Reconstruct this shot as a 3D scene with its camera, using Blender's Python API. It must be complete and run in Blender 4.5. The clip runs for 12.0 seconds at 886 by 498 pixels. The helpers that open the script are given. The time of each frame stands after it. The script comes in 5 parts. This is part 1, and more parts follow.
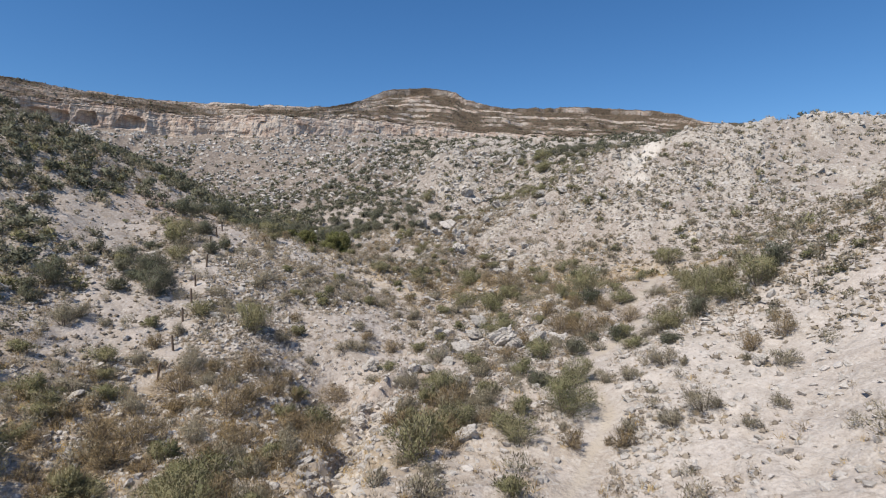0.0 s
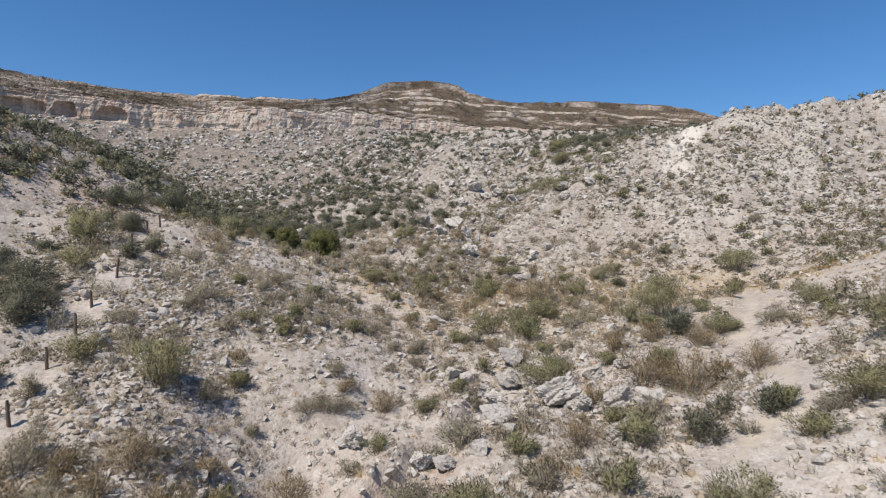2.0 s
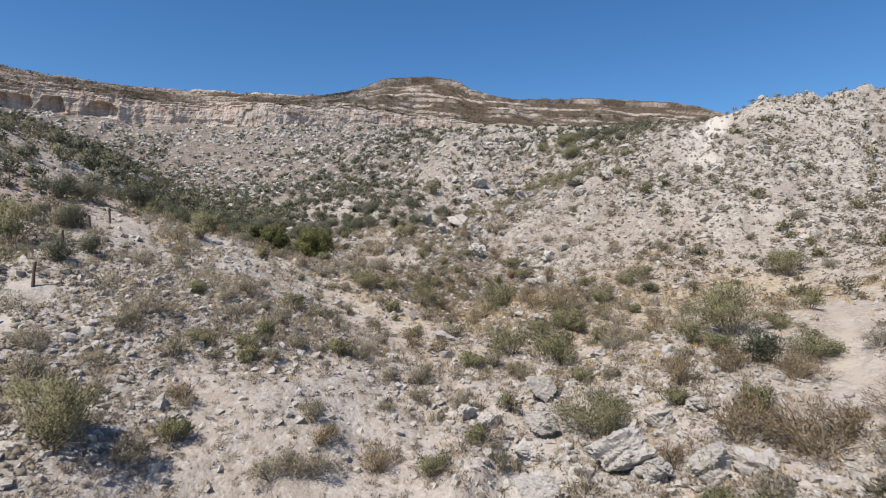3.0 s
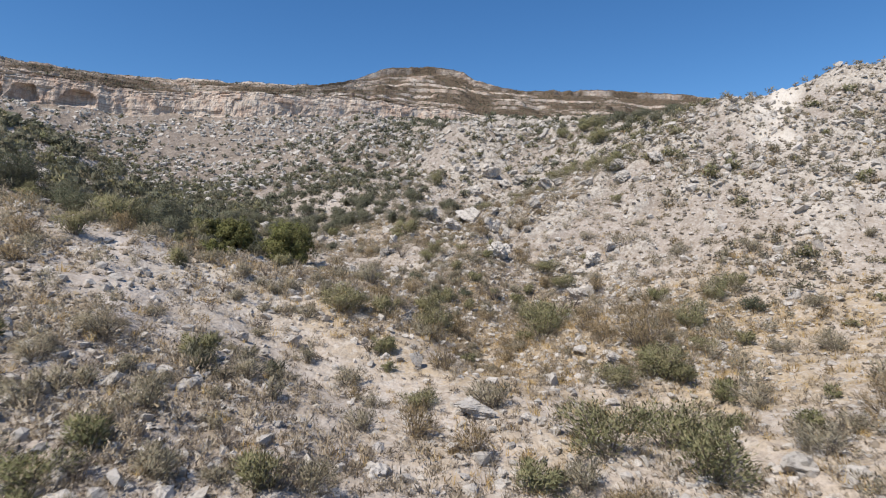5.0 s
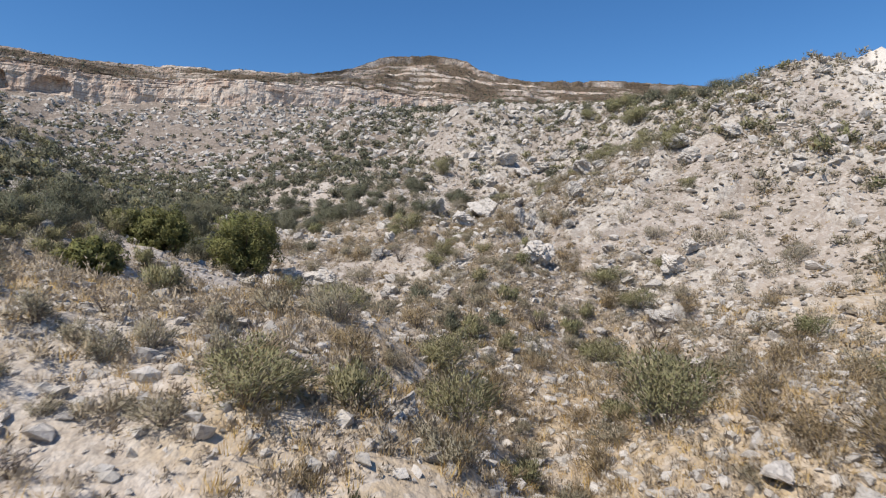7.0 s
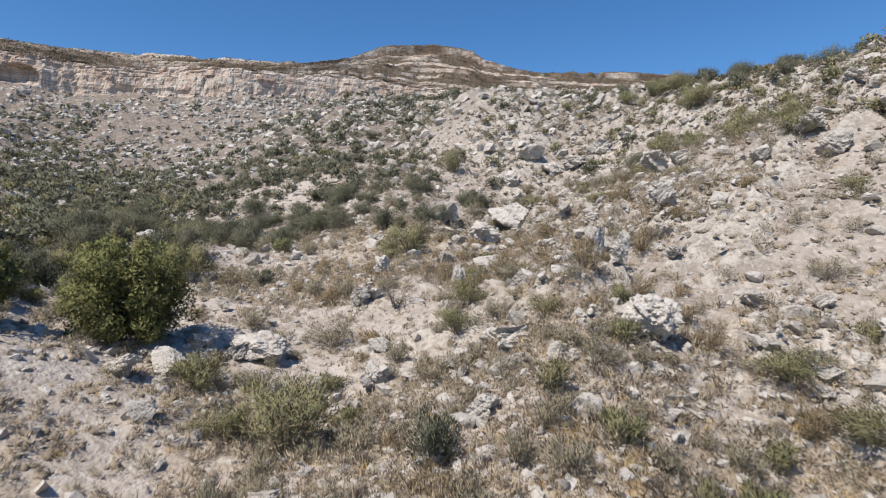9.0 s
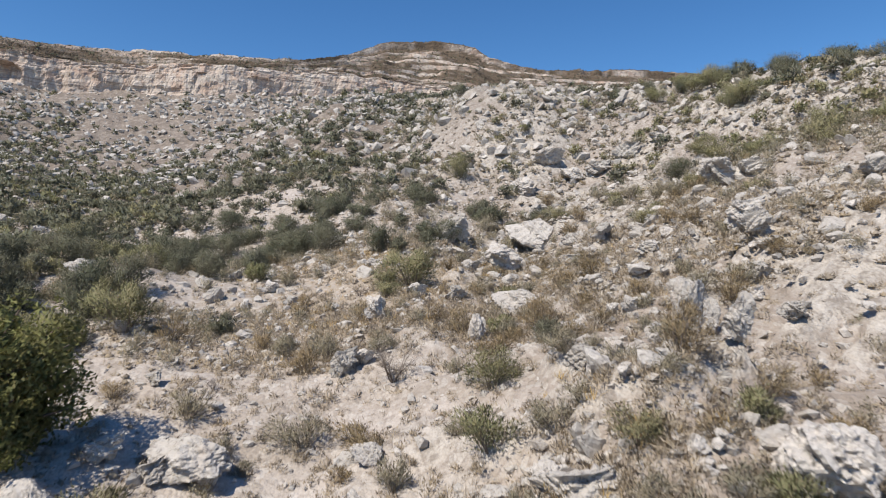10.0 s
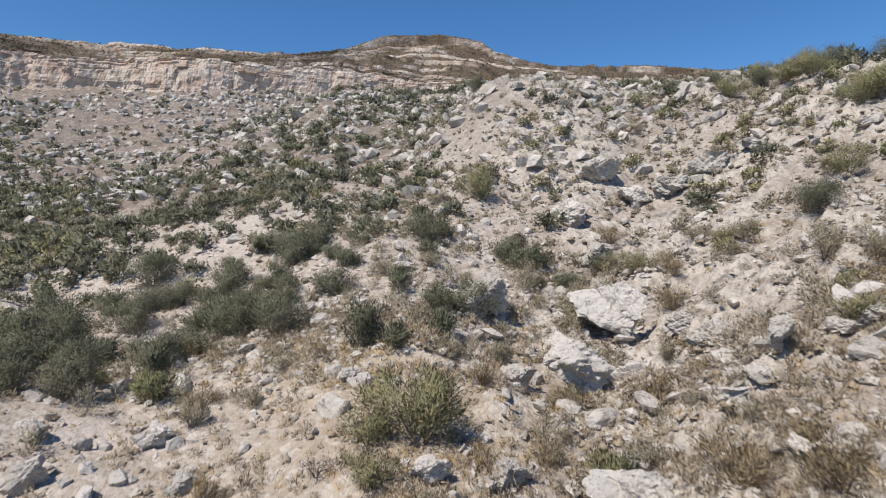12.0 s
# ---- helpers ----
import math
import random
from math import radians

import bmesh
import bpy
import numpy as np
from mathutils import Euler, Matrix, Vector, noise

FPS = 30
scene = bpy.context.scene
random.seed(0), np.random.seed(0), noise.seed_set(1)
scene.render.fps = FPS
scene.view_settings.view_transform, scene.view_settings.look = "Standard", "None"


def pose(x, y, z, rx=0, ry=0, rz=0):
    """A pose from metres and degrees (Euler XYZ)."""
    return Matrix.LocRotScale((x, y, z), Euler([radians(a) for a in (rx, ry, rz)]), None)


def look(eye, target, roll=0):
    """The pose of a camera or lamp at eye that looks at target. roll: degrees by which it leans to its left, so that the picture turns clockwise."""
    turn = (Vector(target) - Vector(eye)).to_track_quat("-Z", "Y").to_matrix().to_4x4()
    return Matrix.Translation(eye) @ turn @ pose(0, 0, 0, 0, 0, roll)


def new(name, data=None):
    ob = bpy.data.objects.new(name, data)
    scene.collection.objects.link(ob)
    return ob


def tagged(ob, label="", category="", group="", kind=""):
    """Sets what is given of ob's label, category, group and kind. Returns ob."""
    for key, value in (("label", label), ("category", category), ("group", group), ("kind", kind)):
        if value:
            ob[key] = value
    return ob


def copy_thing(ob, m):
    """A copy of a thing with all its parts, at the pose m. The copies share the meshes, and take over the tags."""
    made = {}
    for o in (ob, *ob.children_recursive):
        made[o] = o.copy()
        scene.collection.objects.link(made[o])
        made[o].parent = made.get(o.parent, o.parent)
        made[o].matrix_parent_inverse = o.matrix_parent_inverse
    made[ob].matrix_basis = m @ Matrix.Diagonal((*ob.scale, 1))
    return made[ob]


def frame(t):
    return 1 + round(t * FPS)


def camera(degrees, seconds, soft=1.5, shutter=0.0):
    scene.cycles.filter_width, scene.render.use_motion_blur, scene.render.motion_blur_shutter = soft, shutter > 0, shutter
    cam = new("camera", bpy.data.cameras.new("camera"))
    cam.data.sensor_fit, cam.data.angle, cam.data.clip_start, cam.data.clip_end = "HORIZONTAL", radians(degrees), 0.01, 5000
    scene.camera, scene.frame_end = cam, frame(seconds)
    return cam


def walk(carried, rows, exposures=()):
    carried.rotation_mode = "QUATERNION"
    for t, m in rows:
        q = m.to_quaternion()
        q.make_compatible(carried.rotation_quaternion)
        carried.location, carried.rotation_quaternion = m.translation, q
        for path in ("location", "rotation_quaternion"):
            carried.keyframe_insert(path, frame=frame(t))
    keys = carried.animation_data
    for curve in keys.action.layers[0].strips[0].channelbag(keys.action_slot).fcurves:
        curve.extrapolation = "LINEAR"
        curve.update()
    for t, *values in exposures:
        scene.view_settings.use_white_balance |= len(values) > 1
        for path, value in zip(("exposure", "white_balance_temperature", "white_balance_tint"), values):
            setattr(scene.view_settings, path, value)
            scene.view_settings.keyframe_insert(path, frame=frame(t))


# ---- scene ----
cam = camera(74.0, 12.0, soft=1.1, shutter=0.22)
METRES, EYE, TILT, LEAN, TURN = 140.0, 14.0, 0.0, 0.0, 0.0
ROWS = [
    (0.0, 0.0, 0.0, 0.0, 0.0, 0.0, -0.0),
    (0.5, -0.0026, 0.0398, 0.0005, -0.0, 0.0, -0.03),
    (1.0, -0.0052, 0.0802, 0.0009, -0.0, 0.02, -0.05),
    (1.5, -0.0077, 0.1206, 0.0014, -0.0, 0.02, -0.05),
    (2.0, -0.0102, 0.161, 0.0017, 0.0, 0.04, -0.07),
    (2.5, -0.0129, 0.2015, 0.0018, -0.0, 0.05, -0.08),
    (3.0, -0.0154, 0.2417, 0.002, 0.0, 0.06, -0.1),
    (5.0, -0.0254, 0.4044, 0.0029, 0.06, 0.0, -0.1),
    (5.5, -0.0279, 0.4459, 0.0029, 0.07, -0.02, -0.12),
    (6.0, -0.0302, 0.4873, 0.0033, 0.09, -0.05, -0.11),
    (6.5, -0.0326, 0.5259, 0.0039, 0.1, -0.07, -0.12),
    (8.5, -0.0427, 0.6938, 0.0176, 0.21, -0.3, -0.11),
    (9.0, -0.0456, 0.7398, 0.0265, 0.24, -0.38, -0.11),
    (9.5, -0.0483, 0.78, 0.0351, 0.28, -0.43, -0.11),
    (10.0, -0.0514, 0.8253, 0.0448, 0.31, -0.46, -0.13),
    (10.5, -0.054, 0.8645, 0.0533, 0.34, -0.52, -0.13),
    (11.0, -0.057, 0.9088, 0.0633, 0.39, -0.56, -0.13),
    (11.5, -0.06, 0.9498, 0.0726, 0.43, -0.6, -0.14),
    (12.0, -0.0632, 0.9905, 0.0817, 0.46, -0.6, -0.17),
]
walk(cam, [(t, pose(0, 0, EYE, TILT, LEAN, TURN) @ pose(METRES * x, METRES * y, METRES * z, 90 + pitch, roll, yaw)) for t, x, y, z, yaw, pitch, roll in ROWS],
     exposures=((0.0, -0.06), (3.0, 0.0), (6.5, 0.08), (9.0, 0.12), (12.0, 0.06)))

# ---- light: high sun over the left shoulder, clear sky ----
SUN_TURN, SUN_HEIGHT = radians(-136), radians(55)
to_sun = Vector((math.sin(SUN_TURN) * math.cos(SUN_HEIGHT), math.cos(SUN_TURN) * math.cos(SUN_HEIGHT), math.sin(SUN_HEIGHT)))
world = bpy.data.worlds.new("sky")
scene.world = world
world.use_nodes = True
sky = world.node_tree.nodes.new("ShaderNodeTexSky")
sky.sky_type, sky.sun_disc = "NISHITA", False
sky.sun_elevation, sky.sun_rotation = SUN_HEIGHT, SUN_TURN
sky.altitude, sky.air_density, sky.dust_density, sky.ozone_density = 1200, 1.0, 0.2, 4.5
deep = world.node_tree.nodes.new("ShaderNodeHueSaturation")
deep.inputs["Saturation"].default_value = 1.21
deep.inputs["Hue"].default_value = 0.501
world.node_tree.links.new(sky.outputs[0], deep.inputs["Color"])
world.node_tree.links.new(deep.outputs[0], world.node_tree.nodes["Background"].inputs[0])
world.node_tree.nodes["Background"].inputs[1].default_value = 0.13
sun = new("sun", bpy.data.lights.new("sun", "SUN"))
sun.data.energy, sun.data.angle, sun.data.color = 5.0, radians(0.53), (1.0, 0.925, 0.82)
sun.matrix_world = look(to_sun * 900, (0, 0, 0))

# ---- materials ----
class Nodes:
    """A node material, with short calls for the nodes used here."""

    def __init__(self, name, rough=0.9):
        self.mat = bpy.data.materials.new(name)
        self.mat.use_nodes = True
        self.tree = self.mat.node_tree
        self.out = self.tree.nodes["Principled BSDF"]
        self.out.inputs["Roughness"].default_value = rough
        self.out.inputs["Specular IOR Level"].default_value = 0.25

    def put(self, target, value):
        if hasattr(value, "is_linked") or hasattr(value, "links"):
            self.tree.links.new(value, target)
        else:
            target.default_value = value

    def node(self, kind, **inputs):
        n = self.tree.nodes.new(kind)
        for key, value in inputs.items():
            self.put(n.inputs[key.replace("_", " ")], value)
        return n

    def place(self, sx=1, sy=1, sz=1):
        m = self.node("ShaderNodeMapping", Vector=self.node("ShaderNodeNewGeometry").outputs["Position"])
        m.inputs["Scale"].default_value = (sx, sy, sz)
        return m.outputs[0]

    def noise(self, where, size, detail=4, rough=0.55, warp=0.0):
        n = self.node("ShaderNodeTexNoise", Vector=where, Scale=1 / size, Detail=detail, Roughness=rough, Distortion=warp)
        return n.outputs["Fac"]

    def cells(self, where, size, feature="F1"):
        n = self.node("ShaderNodeTexVoronoi", Vector=where, Scale=1 / size)
        n.feature = feature
        return n

    def ramp(self, fac, lo, hi, a=0.0, b=1.0):
        n = self.node("ShaderNodeMapRange", Value=fac)
        for k, v in zip(("From Min", "From Max", "To Min", "To Max"), (lo, hi, a, b)):
            n.inputs[k].default_value = v
        return n.outputs[0]

    def math(self, how, a, b):
        n = self.tree.nodes.new("ShaderNodeMath")
        n.operation = how
        self.put(n.inputs[0], a)
        self.put(n.inputs[1], b)
        return n.outputs[0]

    def mix(self, fac, a, b, how="MIX"):
        n = self.tree.nodes.new("ShaderNodeMix")
        n.data_type, n.blend_type = "RGBA", how
        for socket, value in ((n.inputs[0], fac), (n.inputs[6], a), (n.inputs[7], b)):
            if isinstance(value, tuple) and len(value) == 3:
                value = (*value, 1)
            self.put(socket, value)
        return n.outputs[2]

    def attribute(self, name):
        n = self.tree.nodes.new("ShaderNodeAttribute")
        n.attribute_name = name
        return n.outputs["Fac"]

    def finish(self, colour, height=None, strength=0.5, distance=0.05):
        self.put(self.out.inputs["Base Color"], (*colour, 1) if isinstance(colour, tuple) else colour)
        if height is not None:
            b = self.node("ShaderNodeBump", Height=height, Strength=strength, Distance=distance)
            self.tree.links.new(b.outputs[0], self.out.inputs["Normal"])
        return self.mat


def ground_material():
    m = Nodes("stony_soil", 0.95)
    p = m.place()
    big, mid, small = m.noise(p, 14, 5, 0.6), m.noise(p, 2.6, 5, 0.65), m.noise(p, 0.45, 4, 0.7)
    soil = m.mix(m.ramp(big, 0.35, 0.65), (0.415, 0.36, 0.312), (0.515, 0.455, 0.405))
    soil = m.mix(m.ramp(mid, 0.42, 0.62, 0, 0.6), soil, (0.33, 0.28, 0.23))
    chalk = m.mix(m.ramp(mid, 0.4, 0.6, 0, 0.5), (0.58, 0.53, 0.465), (0.46, 0.41, 0.345))
    white = m.attribute("chalk")
    soil = m.mix(white, soil, chalk)
    straw = m.mix(m.ramp(small, 0.35, 0.65), (0.49, 0.36, 0.19), (0.40, 0.305, 0.18))
    soil = m.mix(m.math("MULTIPLY", m.attribute("straw"), m.ramp(mid, 0.3, 0.6, 0.2, 0.75)), soil, straw)
    soil = m.mix(m.math("MULTIPLY", m.attribute("loam"), m.ramp(mid, 0.3, 0.6, 0.4, 0.9)), soil, (0.235, 0.185, 0.13))
    soil = m.mix(m.math("MULTIPLY", m.attribute("rust"), m.ramp(mid, 0.35, 0.6)), soil, (0.42, 0.27, 0.20))
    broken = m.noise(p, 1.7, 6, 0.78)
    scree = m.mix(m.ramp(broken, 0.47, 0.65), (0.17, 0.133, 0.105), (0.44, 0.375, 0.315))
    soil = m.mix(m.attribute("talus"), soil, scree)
    bare = m.mix(m.ramp(m.noise(p, 0.9, 5, 0.7), 0.45, 0.62), (0.50, 0.45, 0.39), (0.27, 0.235, 0.20))
    soil = m.mix(m.ramp(m.attribute("crag"), 0.15, 0.5), soil, bare)
    chips = m.cells(p, 0.30)
    soil = m.mix(m.math("MULTIPLY", m.ramp(chips.outputs["Color"], 0.5, 0.9, 0, 0.55), m.ramp(m.attribute("talus"), 0.4, 0.8, 1.0, 0.3)), soil, (0.58, 0.54, 0.49))
    soil = m.mix(m.ramp(m.noise(p, 0.11, 3, 0.7), 0.52, 0.7, 0, 0.5), soil, (0.25, 0.21, 0.175))
    soil = m.mix(m.ramp(small, 0.52, 0.68, 0, 0.6), soil, (0.22, 0.185, 0.15))
    soil = m.mix(m.math("MULTIPLY", m.math("MULTIPLY", white, white), 0.7), soil, (0.66, 0.61, 0.54))
    grit = m.cells(p, 0.12).outputs["Distance"]
    soil = m.mix(m.math("MULTIPLY", m.ramp(grit, 0.45, 0.8, 0, 0.4), m.ramp(mid, 0.35, 0.65)), soil, (0.24, 0.205, 0.17))
    trodden = m.mix(m.ramp(mid, 0.3, 0.7), (0.49, 0.43, 0.355), (0.42, 0.36, 0.29))
    soil = m.mix(m.attribute("trail"), soil, trodden)
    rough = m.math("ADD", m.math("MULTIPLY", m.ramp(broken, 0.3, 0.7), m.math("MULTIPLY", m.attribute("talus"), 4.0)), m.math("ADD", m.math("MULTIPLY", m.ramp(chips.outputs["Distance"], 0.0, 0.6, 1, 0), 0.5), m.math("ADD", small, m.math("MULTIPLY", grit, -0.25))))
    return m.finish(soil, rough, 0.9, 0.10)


def cliff_material():
    m = Nodes("banded_limestone", 0.92)
    p = m.place()
    bands = m.noise(m.place(0.02, 0.02, 0.55), 1.0, 5, 0.7)
    streaks = m.noise(m.place(0.5, 0.5, 0.06), 1.0, 4, 0.6)
    fine = m.noise(p, 1.6, 5, 0.7)
    rock = m.mix(m.ramp(bands, 0.35, 0.65), (0.56, 0.465, 0.39), (0.66, 0.58, 0.50))
    # shade of the cliff's left end and its alcoves, painted as streaky brown
    rock = m.mix(m.math("MULTIPLY", m.attribute("left_shade"), m.ramp(streaks, 0.35, 0.6, 0.3, 1.0)), rock, (0.34, 0.265, 0.215))
    rock = m.mix(m.ramp(m.noise(p, 5, 3, 0.6), 0.45, 0.6, 0, 0.8), rock, (0.50, 0.36, 0.275))
    rock = m.mix(m.ramp(m.noise(p, 9, 4, 0.6), 0.5, 0.62, 0, 0.6), rock, (0.60, 0.53, 0.455))
    rock = m.mix(m.ramp(streaks, 0.5, 0.72, 0, 0.5), rock, (0.28, 0.20, 0.15))
    rock = m.mix(m.ramp(fine, 0.5, 0.72, 0, 0.5), rock, (0.26, 0.20, 0.16))
    warp = m.node("ShaderNodeVectorMath")
    m.put(warp.inputs[0], m.place(0.33, 0.33, 0.16))
    m.put(warp.inputs[1], m.node("ShaderNodeTexNoise", Vector=p, Scale=0.35, Detail=3.0).outputs["Color"])
    joints = m.cells(warp.outputs[0], 1.0, "DISTANCE_TO_EDGE").outputs["Distance"]
    rock = m.mix(m.ramp(joints, 0.0, 0.05, 0.25, 0.0), rock, (0.13, 0.095, 0.08))
    beds = m.noise(m.place(0.03, 0.03, 1.6), 1.0, 3, 0.6)
    rock = m.mix(m.ramp(beds, 0.56, 0.64, 0, 0.55), rock, (0.20, 0.15, 0.125))
    slope = m.mix(m.ramp(fine, 0.35, 0.6), (0.15, 0.108, 0.073), (0.10, 0.074, 0.05))
    slope = m.mix(m.ramp(m.noise(p, 0.8, 4, 0.7), 0.55, 0.72, 0, 0.5), slope, (0.40, 0.34, 0.28))
    colour = m.mix(m.attribute("scree"), rock, slope)
    return m.finish(colour, m.math("ADD", m.math("ADD", fine, bands), m.ramp(joints, 0.0, 0.12, 0, 0.4)), 0.9, 0.6)


def stone_material():
    m = Nodes("grey_limestone", 0.9)
    p = m.place()
    chance = m.node("ShaderNodeObjectInfo").outputs["Random"]
    island = m.node("ShaderNodeNewGeometry").outputs["Random Per Island"]
    pick = m.math("FRACT", m.math("ADD", chance, island), 0.0)
    base = m.mix(pick, (0.42, 0.388, 0.348), (0.60, 0.555, 0.505))
    base = m.mix(m.ramp(m.noise(p, 0.6, 5, 0.65), 0.45, 0.7, 0, 0.5), base, (0.36, 0.325, 0.28))
    base = m.mix(m.ramp(m.noise(m.place(1, 1, 0.6), 1.5, 3), 0.6, 0.78, 0, 0.4), base, (0.45, 0.34, 0.25))
    pits = m.noise(p, 0.35, 6, 0.75, 0.6)
    base = m.mix(m.ramp(m.noise(p, 0.18, 3, 0.6), 0.5, 0.7, 0, 0.5), base, (0.60, 0.57, 0.52))
    base = m.mix(m.ramp(pits, 0.55, 0.64, 0, 0.8), base, (0.16, 0.14, 0.12))
    seams = m.noise(m.place(1, 1, 3.0), 0.9, 4, 0.6, 0.8)
    base = m.mix(m.ramp(seams, 0.60, 0.66, 0, 0.6), base, (0.20, 0.17, 0.145))
    return m.finish(base, m.math("ADD", m.noise(p, 0.25, 5, 0.7), pits), 1.0, 0.10)


def leaf_material(name, a, b, dry, share):
    """Leaves between two greens, some of them dry."""
    m = Nodes(name, 0.75)
    chance = m.node("ShaderNodeObjectInfo").outputs["Random"]
    island = m.node("ShaderNodeNewGeometry").outputs["Random Per Island"]
    base = m.mix(chance, a, b)
    base = m.mix(m.ramp(island, 1 - share, 1 - share + 0.05), base, dry)
    base = m.mix(m.math("MULTIPLY", m.ramp(m.noise(m.place(), 3.5, 2), 0.4, 0.65), 0.45), base, dry)
    base = m.mix(m.math("MULTIPLY", m.math("FRACT", m.math("MULTIPLY", island, 7.3), 0.0), 0.15), base, (0.03, 0.032, 0.02))
    m.finish(base)
    through_leaf = m.node("ShaderNodeBsdfTranslucent", Color=base)
    both = m.node("ShaderNodeMixShader", Fac=0.3)
    m.tree.links.new(m.out.outputs[0], both.inputs[1])
    m.tree.links.new(through_leaf.outputs[0], both.inputs[2])
    m.tree.links.new(both.outputs[0], m.tree.nodes["Material Output"].inputs[0])
    return m.mat


def bark_material(name, a, b):
    m = Nodes(name, 0.9)
    return m.finish(m.mix(m.noise(m.place(1, 1, 0.3), 0.08, 3), a, b))


SOIL, LIMESTONE, STONE = ground_material(), cliff_material(), stone_material()
GREEN = leaf_material("olive_leaves", (0.225, 0.232, 0.118), (0.295, 0.292, 0.16), (0.36, 0.315, 0.195), 0.2)
SAGE = leaf_material("grey_green_leaves", (0.28, 0.265, 0.19), (0.375, 0.345, 0.26), (0.39, 0.335, 0.24), 0.3)
DARK = leaf_material("dark_green_leaves", (0.128, 0.143, 0.095), (0.182, 0.193, 0.136), (0.235, 0.215, 0.155), 0.15)
JUNIPER = leaf_material("juniper_needles", (0.165, 0.185, 0.065), (0.205, 0.22, 0.082), (0.26, 0.24, 0.105), 0.2)
DRY = leaf_material("dry_brown_leaves", (0.27, 0.215, 0.125), (0.37, 0.30, 0.19), (0.38, 0.28, 0.16), 0.25)
STRAW = leaf_material("straw_grass", (0.57, 0.415, 0.18), (0.64, 0.50, 0.27), (0.50, 0.34, 0.14), 0.3)
BRUSH = leaf_material("grey_brown_brush", (0.43, 0.37, 0.29), (0.54, 0.475, 0.38), (0.48, 0.39, 0.275), 0.3)
UMBER = leaf_material("brown_cushion_grass", (0.25, 0.21, 0.165), (0.355, 0.302, 0.242), (0.39, 0.325, 0.24), 0.3)
TAN = leaf_material("tan_cushion_grass", (0.40, 0.338, 0.268), (0.51, 0.44, 0.36), (0.45, 0.365, 0.255), 0.3)
HAY = leaf_material("pale_grey_grass", (0.52, 0.445, 0.35), (0.62, 0.55, 0.45), (0.50, 0.405, 0.30), 0.3)
TWIG = bark_material("grey_twigs", (0.14, 0.115, 0.092), (0.23, 0.19, 0.16))
BARK = bark_material("dark_bark", (0.09, 0.07, 0.055), (0.16, 0.125, 0.10))
POST = bark_material("weathered_post", (0.09, 0.065, 0.05), (0.17, 0.125, 0.095))

# ---- landform: cross-sections of the valley, metres: distance up the valley, then heights from one side to the other ----
ACROSS = (-1.4, -1.05, -0.8, -0.62, -0.46, -0.32, -0.2, -0.1, 0, 0.1, 0.22, 0.36, 0.55, 0.8, 1.15)
CREEK_MOUTH = (
    (-40, 8.4, 3.3, 0.0, -1.4, -1.8, -1.2, -0.2, 0.5, 0.7, -0.1, -1.1, -1.0, 0.7, 4.6, 11.6),
    (10, 14.6, 7.3, 2.8, 0.4, -0.7, -0.4, 0.3, 1.0, 1.2, 0.7, 0.2, 1.3, 3.8, 8.0, 15.3),
    (30, 18.1, 9.5, 4.0, 1.1, -0.1, 0.2, 0.7, 1.3, 1.6, 1.3, 0.8, 2.2, 5.2, 10.2, 17.6),
    (42, 23.0, 12.0, 5.7, 2.1, 0.9, 1.1, 0.3, 1.9, 2.0, 2.8, 3.0, 4.6, 7.2, 12.9, 21.0),
    (54, 30.6, 17.2, 9.4, 5.6, 4.5, 3.4, -1.9, 1.4, 3.4, 3.7, 4.6, 6.6, 10.5, 16.6, 26.5),
)
LOWER_VALLEY = (
    (66, 38.3, 23.8, 14.7, 10.8, 8.8, 6.3, 5.2, 3.0, 3.4, 3.7, 5.4, 6.7, 12.3, 19.0, 29.8),
    (78, 44.4, 30.8, 21.3, 15.4, 13.5, 11.0, 8.9, 6.4, 5.2, 5.1, 7.2, 8.6, 11.8, 19.4, 30.4),
    (90, 49.4, 37.3, 28.0, 20.2, 16.8, 14.0, 10.0, 7.6, 7.2, 4.9, 6.2, 8.3, 11.6, 18.8, 30.1),
    (104, 53.7, 42.9, 33.8, 24.5, 18.7, 14.6, 12.8, 11.1, 4.8, 8.9, 6.6, 7.8, 11.2, 19.1, 30.0),
)
MIDDLE_VALLEY = (
    (118, 56.8, 45.1, 36.0, 28.2, 19.9, 13.2, 7.9, 10.1, 8.3, 5.2, 10.1, 12.3, 15.0, 21.6, 30.9),
    (132, 59.7, 46.3, 36.8, 29.3, 20.4, 14.8, 9.9, 8.6, 13.5, 11.9, 13.1, 19.2, 24.4, 25.5, 33.6),
    (146, 62.1, 48.2, 36.8, 26.8, 22.3, 14.0, 13.1, 12.9, 15.1, 17.4, 22.5, 27.7, 32.5, 36.0, 41.6),
    (162, 64.1, 51.0, 42.4, 32.5, 21.0, 19.3, 15.4, 16.8, 15.7, 23.3, 29.9, 37.0, 42.5, 49.8, 49.1),
)
VALLEY_HEAD = (
    (180, 66.9, 53.3, 44.2, 34.9, 23.8, 18.1, 18.3, 21.8, 19.0, 23.4, 30.2, 44.7, 43.4, 48.2, 51.8),
    (202, 70.8, 54.5, 42.3, 32.4, 22.8, 24.3, 28.0, 28.9, 28.0, 29.8, 38.8, 46.7, 45.2, 48.4, 53.2),
    (228, 75.4, 56.5, 42.3, 33.2, 28.4, 31.5, 34.9, 37.6, 49.1, 47.2, 50.1, 51.5, 51.5, 53.5, 57.5),
)
